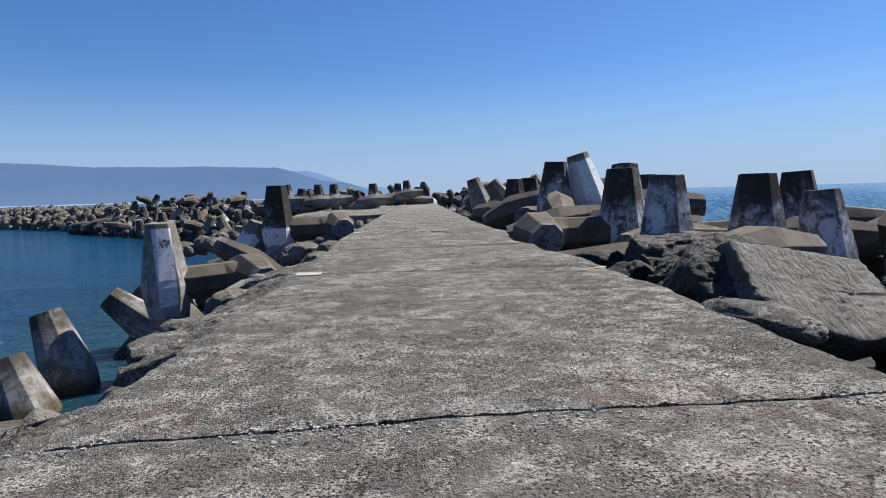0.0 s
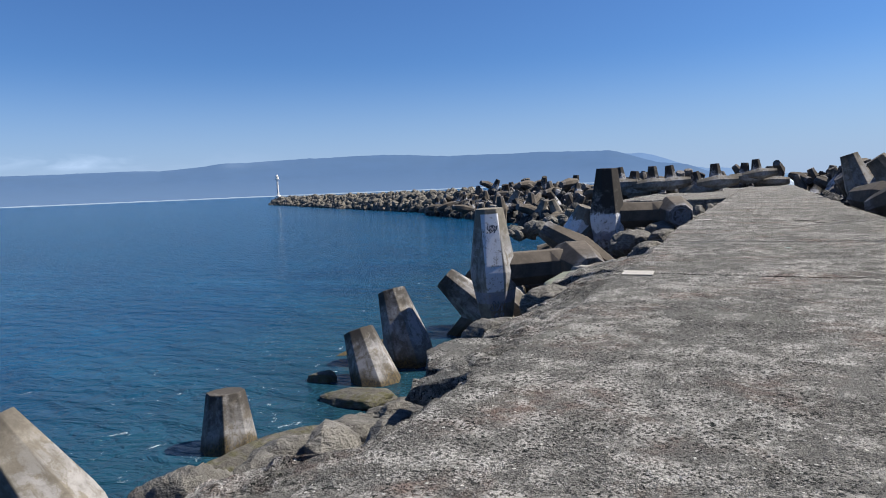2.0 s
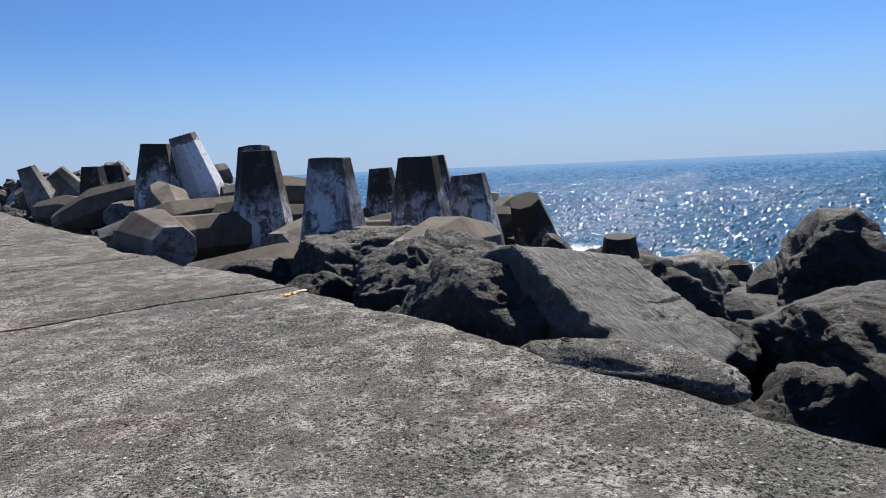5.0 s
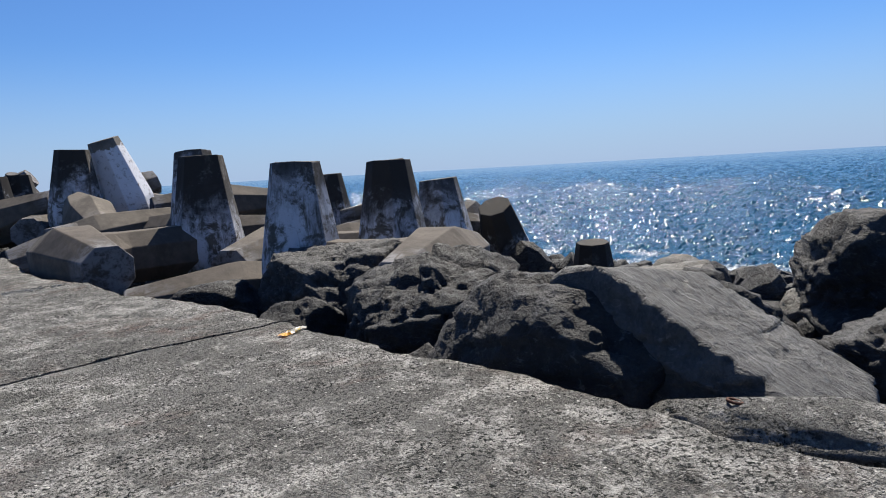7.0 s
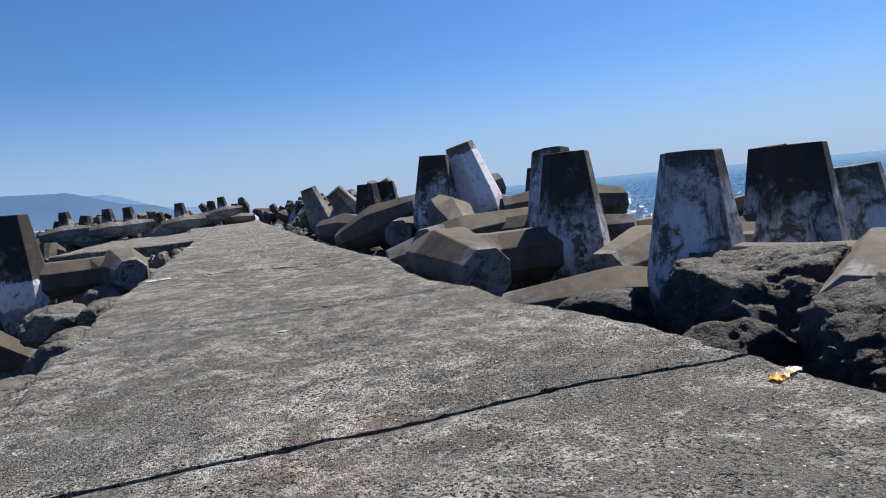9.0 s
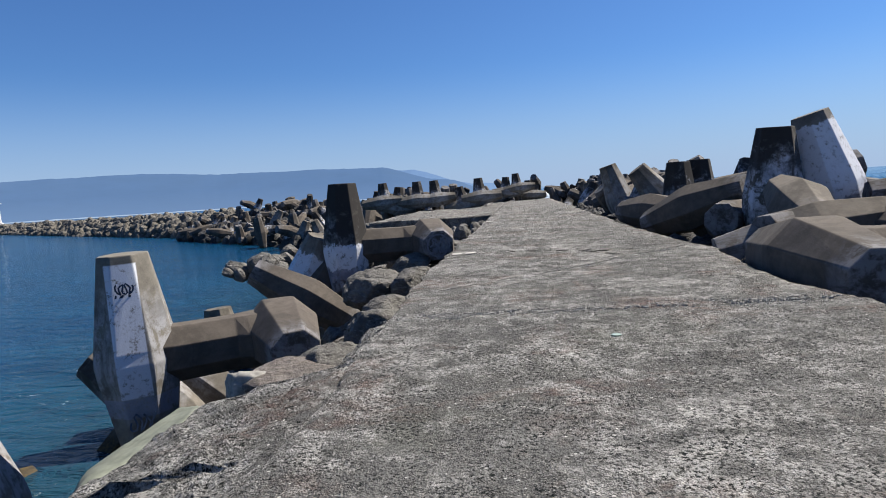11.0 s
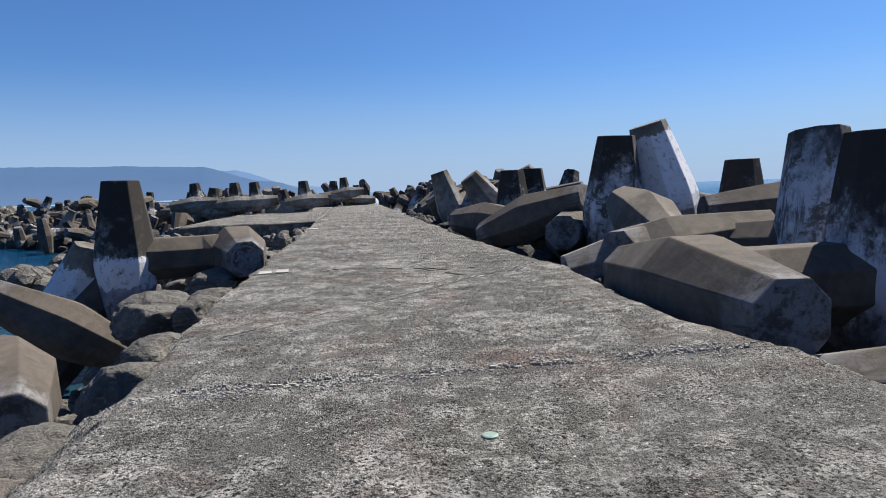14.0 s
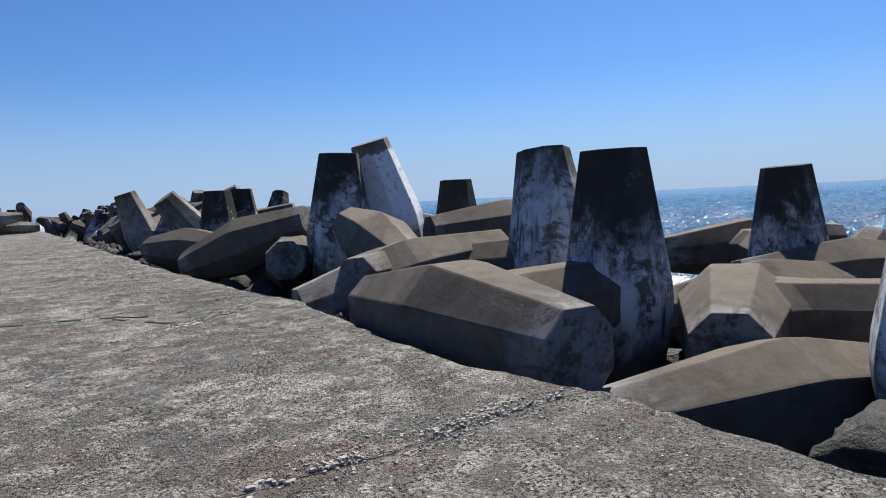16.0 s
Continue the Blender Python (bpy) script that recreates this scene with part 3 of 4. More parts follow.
dolos((7.6, 41.0, 2.36), (0.0, 0, 1), (0.5, 0.9, 0), UPRIGHT)
dolos((5.55, 44.7, 2.2), (-0.6, 0, 0.8), (0.5, 0.9, 0), "leaning concrete dolos with white face", M_PALE)
dolos((4.85, 50.2, 2.6), (-0.3, 0, 0.95), (0.7, 0.7, 0), "leaning concrete dolos with white face", M_PALE)

# lying arms between the tall ones
LOW = "brown-grey concrete dolos lying flat among the others"
dolos((4.3, 41.0, 0.25), (-0.45, 0.9, 0.02), (0.3, 0.6, -0.75), LOW, M_ARM)
dolos((6.9, 32.4, 1.15), (0.58, -0.76, 0.28), (0.3, 0.5, -0.8), LOW, M_ARM)
dolos((5.5, 30.7, 0.3), (-0.45, -0.88, 0.12), (0.6, -0.3, -0.7), LOW, M_ARM)
dolos((4.15, 26.5, -0.32), (-0.975, 0.13, -0.18), (0.1, 0.6, -0.8), "long concrete dolos arm resting on the deck's edge", M_WARM, arm=M_WARM)
dolos((8.95, 29.6, 0.70), (-0.97, 0.2, 0), (0.1, 0.6, -0.8), LOW, M_ARM)
dolos((11.9, 26.2, -0.1), (0.75, -0.6, 0.1), (0.2, 0.6, -0.8), LOW, M_ARM)
dolos((13.6, 21.4, -0.5), (0.9, -0.4, 0.05), (0.2, 0.5, -0.8), LOW, M_ARM)
dolos((11.8, 22.9, -0.35), (-0.8, 0.5, 0.0), (0.2, 0.5, -0.8), LOW, M_ARM)
dolos((10.6, 37.0, 2.0), (0.2, 0.1, 1), (0.6, 0.7, 0), UPRIGHT)
dolos((11.4, 39.7, 1.9), (-0.2, 0, 1), (0.6, 0.7, 0), UPRIGHT)
dolos((4.6, 44.0, 0.45), (-0.75, -0.4, 0.25), (0.4, 0.2, -0.8), LOW, M_ARM)
dolos((8.6, 46.2, 2.2), (-0.35, 0, 0.93), (0.5, 0.8, 0), UPRIGHT)
dolos((6.9, 48.3, 1.9), (0.3, 0, 0.93), (0.5, 0.8, 0), UPRIGHT)
dolos((4.6, 52.0, 1.3), (-0.6, -0.2, 0.75), (0.6, 0.8, 0), LOW, M_ARM)


def heap(count, place, seed, label, group, upright=0.62):
    """Dolosse tumbled together; place(rnd) gives a tip."""
    rnd = random.Random(seed)
    for _ in range(count):
        tip = place(rnd)
        up = Vector((rnd.gauss(0, 0.32), rnd.gauss(0, 0.25), 1)) if rnd.random() < upright else Vector((rnd.gauss(0, 1), rnd.gauss(0, 0.6), rnd.uniform(0.1, 0.6)))
        a = rnd.uniform(0, math.tau)
        m = rnd.choice((M_DOLOS, M_DOLOS, M_PALE, M_ARM))
        drop = 0.0 if up.normalized().z > 0.8 else 1.0
        dolos((tip[0], tip[1], tip[2] - drop), up, (math.cos(a), math.sin(a), rnd.uniform(-0.4, 0.1)), label, m, group)


def right_row(rnd):
    y = rnd.uniform(52, 118)
    return 5.6 + abs(rnd.gauss(0, 4.0)) + 0.02 * y, y, rnd.uniform(0.7, 2.3) + 0.004 * y


heap(46, right_row, 21, "weathered concrete dolos in the long row along the deck", "dolosse along the deck")


def head_row(rnd):
    x = rnd.uniform(-16, 8)
    return x, 108 + rnd.uniform(0, 10) - 0.1 * x, rnd.uniform(0.8, 2.4)


heap(20, head_row, 22, "distant weathered concrete dolos past the deck's end", "dolosse past the deck")
for tip, lean in (((-15.0, 79, 3.1), -0.08), ((-13.3, 79.5, 2.6), 0.12), ((-11.35, 79.4, 3.05), -0.05), ((-9.55, 79.7, 3.05), -0.1), ((-6.9, 80, 2.2), -0.2), ((-4.8, 80, 3.0), -0.06), ((-2.3, 100, 3.3), 0.05), ((-1.0, 100, 3.7), -0.1), ((0.7, 103, 2.7), 0)):
    dolos(tip, (lean, 0, 1), (0.12, -1, -0.03), "distant concrete dolos with white foot beyond the wide deck", M_DOLOS, "dolosse beyond the wide deck", M_PALE, 0.88)

FRONT = (Vector((-18.3, 79.7, 0)), Vector((-37, 103, 0)), Vector((-70, 136.5, 0)))


def far_heap(rnd):
    k, s = rnd.randrange(4), rnd.random()
    a, b = (FRONT[0], FRONT[1]) if s < 0.42 else (FRONT[1], FRONT[2])
    s = s / 0.42 if s < 0.42 else (s - 0.42) / 0.58
    p = a + (b - a) * s + Vector((0.75, 0.66, 0)) * (1.0 + 4.5 * k + rnd.uniform(-1, 1))
    return p.x, p.y, -1.5 + 1.2 * k + rnd.uniform(-0.9, 0.9)


heap(120, far_heap, 23, "weathered concrete dolos heaped above the inlet", "dolosse round the inlet", 0.85)


# ---- broken ledge along the left side ----
def ledge():
    """Crumbled concrete beyond the deck's broken edge, with notches and a hollow."""
    bm = bmesh.new()
    ys = [-8 + i * 0.07 for i in range(400)]
    n = 16

    def reach(y):
        base = 1.05 + 0.45 * noise.noise(Vector((y * 0.6, 3, 0))) + 0.22 * noise.noise(Vector((y * 2.2, 7, 0)))
        if 5.8 < y < 7.75:
            base = 0.28 + 0.1 * noise.noise(Vector((y * 3, 1, 0)))
        if 7.75 <= y < 9.8:
            base = 0.95 + 0.25 * noise.noise(Vector((y * 2, 1, 0)))
        if 15.0 < y < 17.2:
            base = 1.7 + 0.1 * noise.noise(Vector((y * 2, 5, 0)))
        if 17.2 <= y < 30:
            base = 0.42 + 0.30 * noise.noise(Vector((y * 0.9, 2, 0)))
        return base

    rows = []
    for y in ys:
        r = reach(y)
        row = []
        for a in range(n + 1):
            u = a / n
            x = LEFT_EDGE + 0.06 - u * r
            w = Vector((x, y, 0))
            z = -0.07 - 0.20 * u * r - 0.10 * u * u + 0.10 * noise.noise(w * 1.5) * u + 0.07 * noise.noise(w * 4.5) * min(1, 3 * u) + 0.03 * noise.noise(w * 11)
            if 15.0 < y < 17.2:
                z = -0.10 - 0.12 * u - 0.25 * u * u + 0.06 * noise.noise(w * 2.5) * min(1, 3 * u) + 0.05 * noise.noise(w * 5) * min(1, 3 * u) + 0.03 * noise.noise(w * 12)
            row.append(bm.verts.new((x, y + 0.03 * noise.noise(w * 5), z)))
        hang = 7.75 <= y < 9.8
        for k, (out, drop) in enumerate(((0.02, 0.10), (-0.35, 0.2), (-1.1, 0.3)) if hang else ((0.03, 0.16), (-0.04, 0.45), (-0.25, 0.9))):
            w = Vector((x * 2, y * 2, k * 3))
            row.append(bm.verts.new((x - out + 0.10 * noise.noise(w), y, z - drop + 0.06 * noise.noise(w * 2))))
        rows.append(row)
    for p, q in zip(rows, rows[1:]):
        for a in range(len(p) - 1):
            bm.faces.new((p[a], p[a + 1], q[a + 1], q[a]))
    return bm


tagged(part("pavement", ledge(), M_LEDGE), "crumbling concrete ledge beside the deck", "ledge", kind="structure")

# ---- rocks beside the deck ----
BESIDE = "dark angular quarry rock beside the deck"
rock((6.75, 16.3, -0.65), (1.55, 1.6, 1.5), 3, BESIDE, M_SLATE, turn=(10, 0, 30), detail=6, planes=20, rough=0.07)
rock((6.4, 13.0, -0.72), (1.85, 2.0, 1.6), 5, "dark ridged quarry rock beside the deck", turn=(0, 0, 20), detail=6, planes=30, rough=0.085, faces=(((-1, 0.1, 0.3), 0.72), ((0.3, 0, 1), 0.8)))
rock((5.38, 10.55, -0.62), (1.1, 1.5, 1.3), 10, "dark smooth-faced rock under a leaning slab", turn=(0, 0, 6), detail=6, planes=2, rough=0.045, faces=(((-1, -0.1, 0.12), 0.84), ((-0.35, -1, 0.1), 0.84), ((0.15, -0.1, 1), 0.84), ((-0.7, 0.5, 0.6), 0.9), ((-0.5, -0.5, 0.8), 0.92)))
rock((6.15, 9.85, -0.34), (2.1, 1.6, 1.2), 8, "grey cleaved slab of rock leaning beside the deck", M_SLAB, detail=6, planes=6, rough=0.035, faces=(((0.33, -0.74, 1.05), 0.49), ((-2.04, 0.1, 0.3), 0.60), ((2.1, -0.3, 0.2), 0.5), ((0.33, -0.74, -1.05), 0.6)))
rock((9.3, 7.7, -1.2), (2.3, 2.1, 1.45), 11, "large dark rock with flat pale top", turn=(0, 0, 20), detail=6, planes=18, faces=(((0.1, -0.1, 1), 0.72), ((-1, -0.2, 0.0), 0.8)))
rock((13.3, 9.9, -0.75), (1.5, 1.4, 1.3), 12, "black boulder above the surf", detail=5, planes=20, rough=0.09)
rock((8.0, 9.6, -1.05), (0.85, 0.9, 0.75), 31, "dark broken rock below a leaning slab", turn=(15, 0, 60), detail=5, planes=18, rough=0.09)
rock((8.9, 10.9, -0.75), (1.1, 1.0, 0.8), 32, "dark broken rock below a leaning slab", turn=(0, 20, 10), detail=5, planes=18, rough=0.09)
rock((7.4, 8.0, -1.5), (0.9, 0.8, 0.8), 33, "dark broken rock below a leaning slab", turn=(0, 20, 140), detail=5, planes=18, rough=0.09)
rock((5.5, 15.0, -0.75), (0.8, 0.75, 0.7), 14, BESIDE, turn=(20, 10, 0), detail=5)
rock((4.75, 11.9, -0.5), (0.42, 0.35, 0.4), 15, BESIDE, detail=4)
rock((5.3, 17.6, -0.65), (0.9, 0.8, 0.6), 16, BESIDE, detail=5)
rock((4.62, 8.35, -0.14), (0.48, 0.98, 0.24), 17, "flat chunk of broken concrete on the deck's edge", M_LEDGE, turn=(0, 4, 12), detail=5, rough=0.04)
rock((12.8, 13.4, -1.3), (1.9, 1.6, 0.85), 18, "pale flat rock above the surf", M_GREY_ROCK, detail=5)
rock((6.6, 4.2, -1.5), (1.8, 1.6, 1.2), 19, BESIDE, detail=5)
rnd = random.Random(5)
for i in range(64):
    y = rnd.uniform(-8, 22)
    x = rnd.uniform(8.5, 27) if i > 14 else rnd.uniform(5.6, 9)
    if i <= 14:
        y = rnd.uniform(-8, 7)
    k = rnd.uniform(0.55, 1.35)
    rock((x, y, mound_height(x, y) + 0.15 * k), (k * rnd.uniform(0.8, 1.3), k * rnd.uniform(0.8, 1.2), k * rnd.uniform(0.55, 0.9)), 100 + i, "dark quarry rock in the seaward rubble", M_ROCK if rnd.random() < 0.75 else M_GREY_ROCK, (rnd.uniform(-20, 20), rnd.uniform(-20, 20), rnd.uniform(0, 360)), 4, "seaward rubble", 0.07)
for i in range(26):
    y = rnd.uniform(23, 50)
    x = RIGHT_EDGE + rnd.uniform(0.35, 1.6)
    k = rnd.uniform(0.3, 0.75)
    rock((x, y, -0.75 + 0.2 * k), (k * 1.2, k, k * 0.7), 200 + i, "small dark rock wedged beside the deck", M_ROCK, (rnd.uniform(-20, 20), rnd.uniform(-20, 20), rnd.uniform(0, 360)), 4, "wedged rocks", 0.08)

# left side
LEDGE_ROCK = "grey broken rock below the deck's broken edge"
for i, (x, y, z, a, b, c) in enumerate((
        (-3.45, 5.6, -0.85, 0.5, 0.6, 0.5), (-3.6, 6.9, -1.2, 0.5, 0.7, 0.55), (-3.2, 11.0, -0.75, 0.5, 0.7, 0.42), (-3.0, 13.3, -0.6, 0.5, 0.7, 0.4),
        (-3.05, 19.7, -0.9, 0.55, 0.7, 0.45), (-3.6, 20.9, -1.25, 0.65, 0.6, 0.5), (-2.85, 21.7, -0.72, 0.42, 0.6, 0.4), (-3.05, 23.8, -0.82, 0.6, 0.75, 0.42),
        (-4.4, 22.3, -2.0, 0.8, 0.9, 0.7), (-3.9, 26.6, -0.8, 0.9, 0.8, 0.5), (-3.0, 26.0, -0.6, 0.5, 0.5, 0.4), (-4.4, 28.3, -1.0, 1.0, 0.9, 0.6),
        (-3.2, 28.2, -0.75, 0.6, 0.7, 0.45), (-4.0, 31.4, -0.7, 0.9, 0.8, 0.45), (-2.9, 32.4, -0.5, 0.5, 0.8, 0.4), (-3.3, 35.5, -0.5, 0.8, 0.9, 0.45))):
    rock((x, y, z), (a, b, c), 300 + i, LEDGE_ROCK, M_GREY_ROCK, (rnd.uniform(-12, 12), rnd.uniform(-12, 12), rnd.uniform(0, 360)), 5, "ledge rocks", 0.06, 9)
rock((-4.05, 19.1, -0.9), (0.4, 0.42, 0.36), 321, "pale broken block on the ledge", plain("pale_stone", (0.24, 0.232, 0.21), 0.9, 0.4), (0, 0, 20), 5, "ledge rocks", 0.05)
rock((-3.9, 16.6, -0.83), (0.42, 1.3, 0.42), 322, "smooth greenish concrete lip of the ledge", plain("greenish_concrete", (0.135, 0.145, 0.115), 0.85, 0.35, 3.0), (0, -12, 4), 5, "ledge rocks", 0.025, 10, (((0, 0, 1), 0.72), ((1, 0, 0), 0.8)))
rock((-3.35, 19.2, -0.85), (0.85, 0.95, 0.3), 327, "flat reddish slab of rubble concrete", M_RUBBLE, (4, 0, 15), 5, "ledge rocks", 0.05, 14, (((0, 0, 1), 0.7),))
rock((-2.75, 8.7, -0.33), (0.5, 0.9, 0.22), 323, "overhanging concrete lip above a hollow", M_LEDGE, (0, -3, 5), 5, "ledge rocks", 0.05)
rock((-9.6, 12.3, -4.4), (0.85, 3.0, 0.75), 324, "long weedy concrete block at the water's edge", M_WEED_ROCK, (0, 6, -15), 5, "ledge rocks", 0.025, 8, (((0, 0, 1), 0.6), ((1, 0, 0), 0.75), ((-1, 0, 0), 0.75)))
rock((-12.6, 19.0, -4.5), (0.6, 0.5, 0.4), 325, "small weedy rock awash in shallow water", M_WEED_ROCK, detail=4)
rock((-10.3, 17.6, -4.5), (1.3, 0.9, 0.38), 326, "weedy rock awash at the water's edge", M_WEED_ROCK, detail=4)
for i in range(70):
    y = rnd.uniform(0, 46)
    u = rnd.uniform(1.0, 6.4)
    x = LEFT_EDGE - u
    k = rnd.uniform(0.3, 0.5) if u < 3.4 else rnd.uniform(0.4, 0.85)
    z = mound_height(x, y) + 0.2 * k
    if -10 < x < -7.5 and 22 < y < 27:
        continue
    rock((x, y, z), (k * rnd.uniform(0.9, 1.3), k * rnd.uniform(0.9, 1.3), k * rnd.uniform(0.6, 0.9)), 400 + i, "brown-grey rock on the bank above the water", M_WEED_ROCK if z < -3.9 else M_GREY_ROCK, (rnd.uniform(-20, 20), rnd.uniform(-20, 20), rnd.uniform(0, 360)), 5 if y < 12 else 4, "bank rocks", 0.09, 26)
for i in range(44):
    y = rnd.uniform(38, 66)
    x = rnd.uniform(-12, -2.6)
    k = rnd.uniform(0.4, 1.0)
    rock((x, y, -1.55 + 0.008 * (y - 38)), (k * 1.3, k, k * 0.6), 500 + i, "flat grey rubble where the deck has broken away", M_GREY_ROCK, (rnd.uniform(-15, 15), rnd.uniform(-15, 15), rnd.uniform(0, 360)), 3, "broken deck rubble", 0.08)


# ---- breakwater with its light ----
def rock_pile(count, seed, place, size):
    """Many small stones in one mesh."""
    rnd = random.Random(seed)
    base = []
    for k in range(6):
        bm = rock_bmesh((1, 1, 1), 700 + k, 2, 12, 0.08)
        bm.verts.ensure_lookup_table()
        base.append((np.array([v.co[:] for v in bm.verts]), [[v.index for v in f.verts] for f in bm.faces]))
        bm.free()
    verts, faces = [], []
    for _ in range(count):
        co, fs = base[rnd.randrange(6)]
        p = place(rnd)
        turn = np.array(Euler((rnd.uniform(0, 6), rnd.uniform(0, 6), rnd.uniform(0, 6))).to_matrix())
        k = rnd.uniform(*size) * np.array((1.25, 1.0, 0.8))
        start = len(verts)
        verts.extend(((co * k) @ turn.T + np.array(p)).tolist())
        faces.extend([[i + start for i in f] for f in fs])
    me = bpy.data.meshes.new("rock_pile")
    me.from_pydata(verts, [], faces)
    return me


PIER_A, PIER_B = Vector((-64.5, 140, 0)), Vector((-284, 327, 0))
ACROSS = Vector((0.67, 0.74, 0))


def pier_place(rnd):
    s, w = rnd.random() ** 1.3, rnd.uniform(-1, 1)
    p = PIER_A + (PIER_B - PIER_A) * s + ACROSS * (4 + 7 * w)
    return p.x, p.y, SEA - 0.3 + (4.4 - 0.4 * s) * (1 - abs(w) ** 1.5) + rnd.uniform(-0.3, 0.4)


def inlet_place(rnd):
    x, y, z = far_heap(rnd)
    return x - 1.0, y - 1.0, z - 2.9 + rnd.uniform(-0.6, 0.3)


M_PIER = rock_material("tan_rock", (0.026, 0.023, 0.019), (0.125, 0.112, 0.093), (0.27, 0.25, 0.21))
pile = new("breakwater", rock_pile(1700, 31, pier_place, (0.8, 1.7)))
pile.data.materials.append(M_PIER)
tagged(pile, "long low breakwater of tan quarry stones", "breakwater", kind="stuff")
pile = new("rubble", rock_pile(520, 32, inlet_place, (0.7, 1.4)))
pile.data.materials.append(M_ROCK)
tagged(pile, "dark rubble under the heaped dolosse", "rubble", kind="stuff")


def turned(profile, sides=16):
    bm = bmesh.new()
    rings = [[bm.verts.new((r * math.cos(a * math.tau / sides), r * math.sin(a * math.tau / sides), z)) for a in range(sides)] for r, z in profile]
    for r, s in zip(rings, rings[1:]):
        for a in range(sides):
            bm.faces.new((r[a], r[(a + 1) % sides], s[(a + 1) % sides], s[a]))
    bm.faces.new(rings[0])
    bm.faces.new(rings[-1])
    return bm


M_TOWER = plain("white_paint", (0.62, 0.62, 0.61), 0.5, 0.05)
tower = new("light_tower")
tower.matrix_world = pose(-280, 327, 0.4)
tagged(tower, "slim white light tower on the breakwater's end", "light tower")
part("base", turned(((1.6, -1.5), (1.6, 0.8), (1.3, 1.0))), M_TOWER, tower)
part("pole", turned(((0.75, 0.9), (0.5, 11.0))), M_TOWER, tower)
part("platform", turned(((1.5, 11.0), (1.6, 11.15), (1.6, 11.4), (1.4, 11.45))), M_TOWER, tower)
part("lantern", turned(((0.9, 11.4), (0.9, 13.0), (1.1, 13.1), (0.2, 13.9), (0.1, 14.5))), M_TOWER, tower)


# ---- surf line of the far shore ----
def shore():
    bm = bmesh.new()
    rows = []
    for i in range(121):
        az = radians(-75 + 62 * i / 120)
        r = 3085
        rows.append([bm.verts.new((r * math.sin(az), r * math.cos(az), z)) for z in (SEA - 1, SEA + 4 + 2.5 * noise.noise(Vector((i * 0.7, 0, 0))))])
    for a, b in zip(rows, rows[1:]):
        bm.faces.new((a[0], a[1], b[1], b[0]))
    return bm


# beach and surf glow too: their hazy daylight is painted as emission
M_SHORE = painted_haze_material("haze_glow_beach", (0.22, 0.28, 0.37), (0.25, 0.31, 0.40), 1.0)
tagged(part("backdrop", shore(), M_SHORE), "pale surf and beach along the far shore", "beach", kind="structure")


# ---- repairs and small things on the deck ----
def strip(points, width, lift, seed, ragged=0.4):
    """A ragged flat band along a line on the deck."""
    bm = bmesh.new()
    line = []
    for (x0, y0), (x1, y1) in zip(points, points[1:]):
        m = max(2, int(math.hypot(x1 - x0, y1 - y0) / 0.05))
        line += [Vector((x0 + (x1 - x0) * i / m, y0 + (y1 - y0) * i / m, 0)) for i in range(m)]
    rows = []
    for i, p in enumerate(line):
        q = line[min(i + 1, len(line) - 1)] - line[max(i - 1, 0)]
        side = Vector((-q.y, q.x, 0)).normalized()
        p = p + side * 0.03 * noise.noise(Vector((i * 0.11, seed, 0)))
        a = width * (0.5 + ragged * noise.noise(Vector((i * 0.35, seed, 1))))
        b = width * (0.5 + ragged * noise.noise(Vector((i * 0.35, seed, 5))))
        l, r = p + side * a, p - side * b
        rows.append([bm.verts.new((v.x, v.y, deck_height(v.x, v.y) + h)) for v, h in ((l, -0.004), (l * 0.8 + r * 0.2, lift), (l * 0.2 + r * 0.8, lift), (r, -0.004))])
    for i, (a, b) in enumerate(zip(rows, rows[1:])):
        if noise.noise(Vector((i * 0.09, seed, 11))) < -0.08:
            continue
        for k in range(3):
            bm.faces.new((a[k], a[k + 1], b[k + 1], b[k]))
    return bm


M_MORTAR = plain("pale_mortar", (0.27, 0.262, 0.24), 0.95, 0.45, 14)


def chips(points, count, spread, small, large, seed):
    """Flakes of pale mortar left along a line."""
    rnd = random.Random(seed)
    bm = bmesh.new()
    for _ in range(count):
        k = rnd.randrange(len(points) - 1)
        t = rnd.random()
        x = points[k][0] + (points[k + 1][0] - points[k][0]) * t + rnd.gauss(0, spread)
        y = points[k][1] + (points[k + 1][1] - points[k][1]) * t + rnd.gauss(0, spread)
        if noise.noise(Vector((x * 1.3, y * 1.3, seed))) < -0.12:
            continue
        r, turn, m = rnd.uniform(small, large), rnd.uniform(0, 6), rnd.randrange(5, 8)
        rim = [(x + r * rnd.uniform(0.5, 1.2) * math.cos(turn + math.tau * i / m), y + r * rnd.uniform(0.4, 0.9) * math.sin(turn + math.tau * i / m)) for i in range(m)]
        low = [bm.verts.new((u, v, deck_height(u, v) - 0.006)) for u, v in rim]
        top = [bm.verts.new((x + (u - x) * 0.8, y + (v - y) * 0.8, deck_height(u, v) + rnd.uniform(0.006, 0.013))) for u, v in rim]
        bm.faces.new(top)
        for i in range(m):
            bm.faces.new((low[i], low[(i + 1) % m], top[(i + 1) % m], top[i]))
    return bm


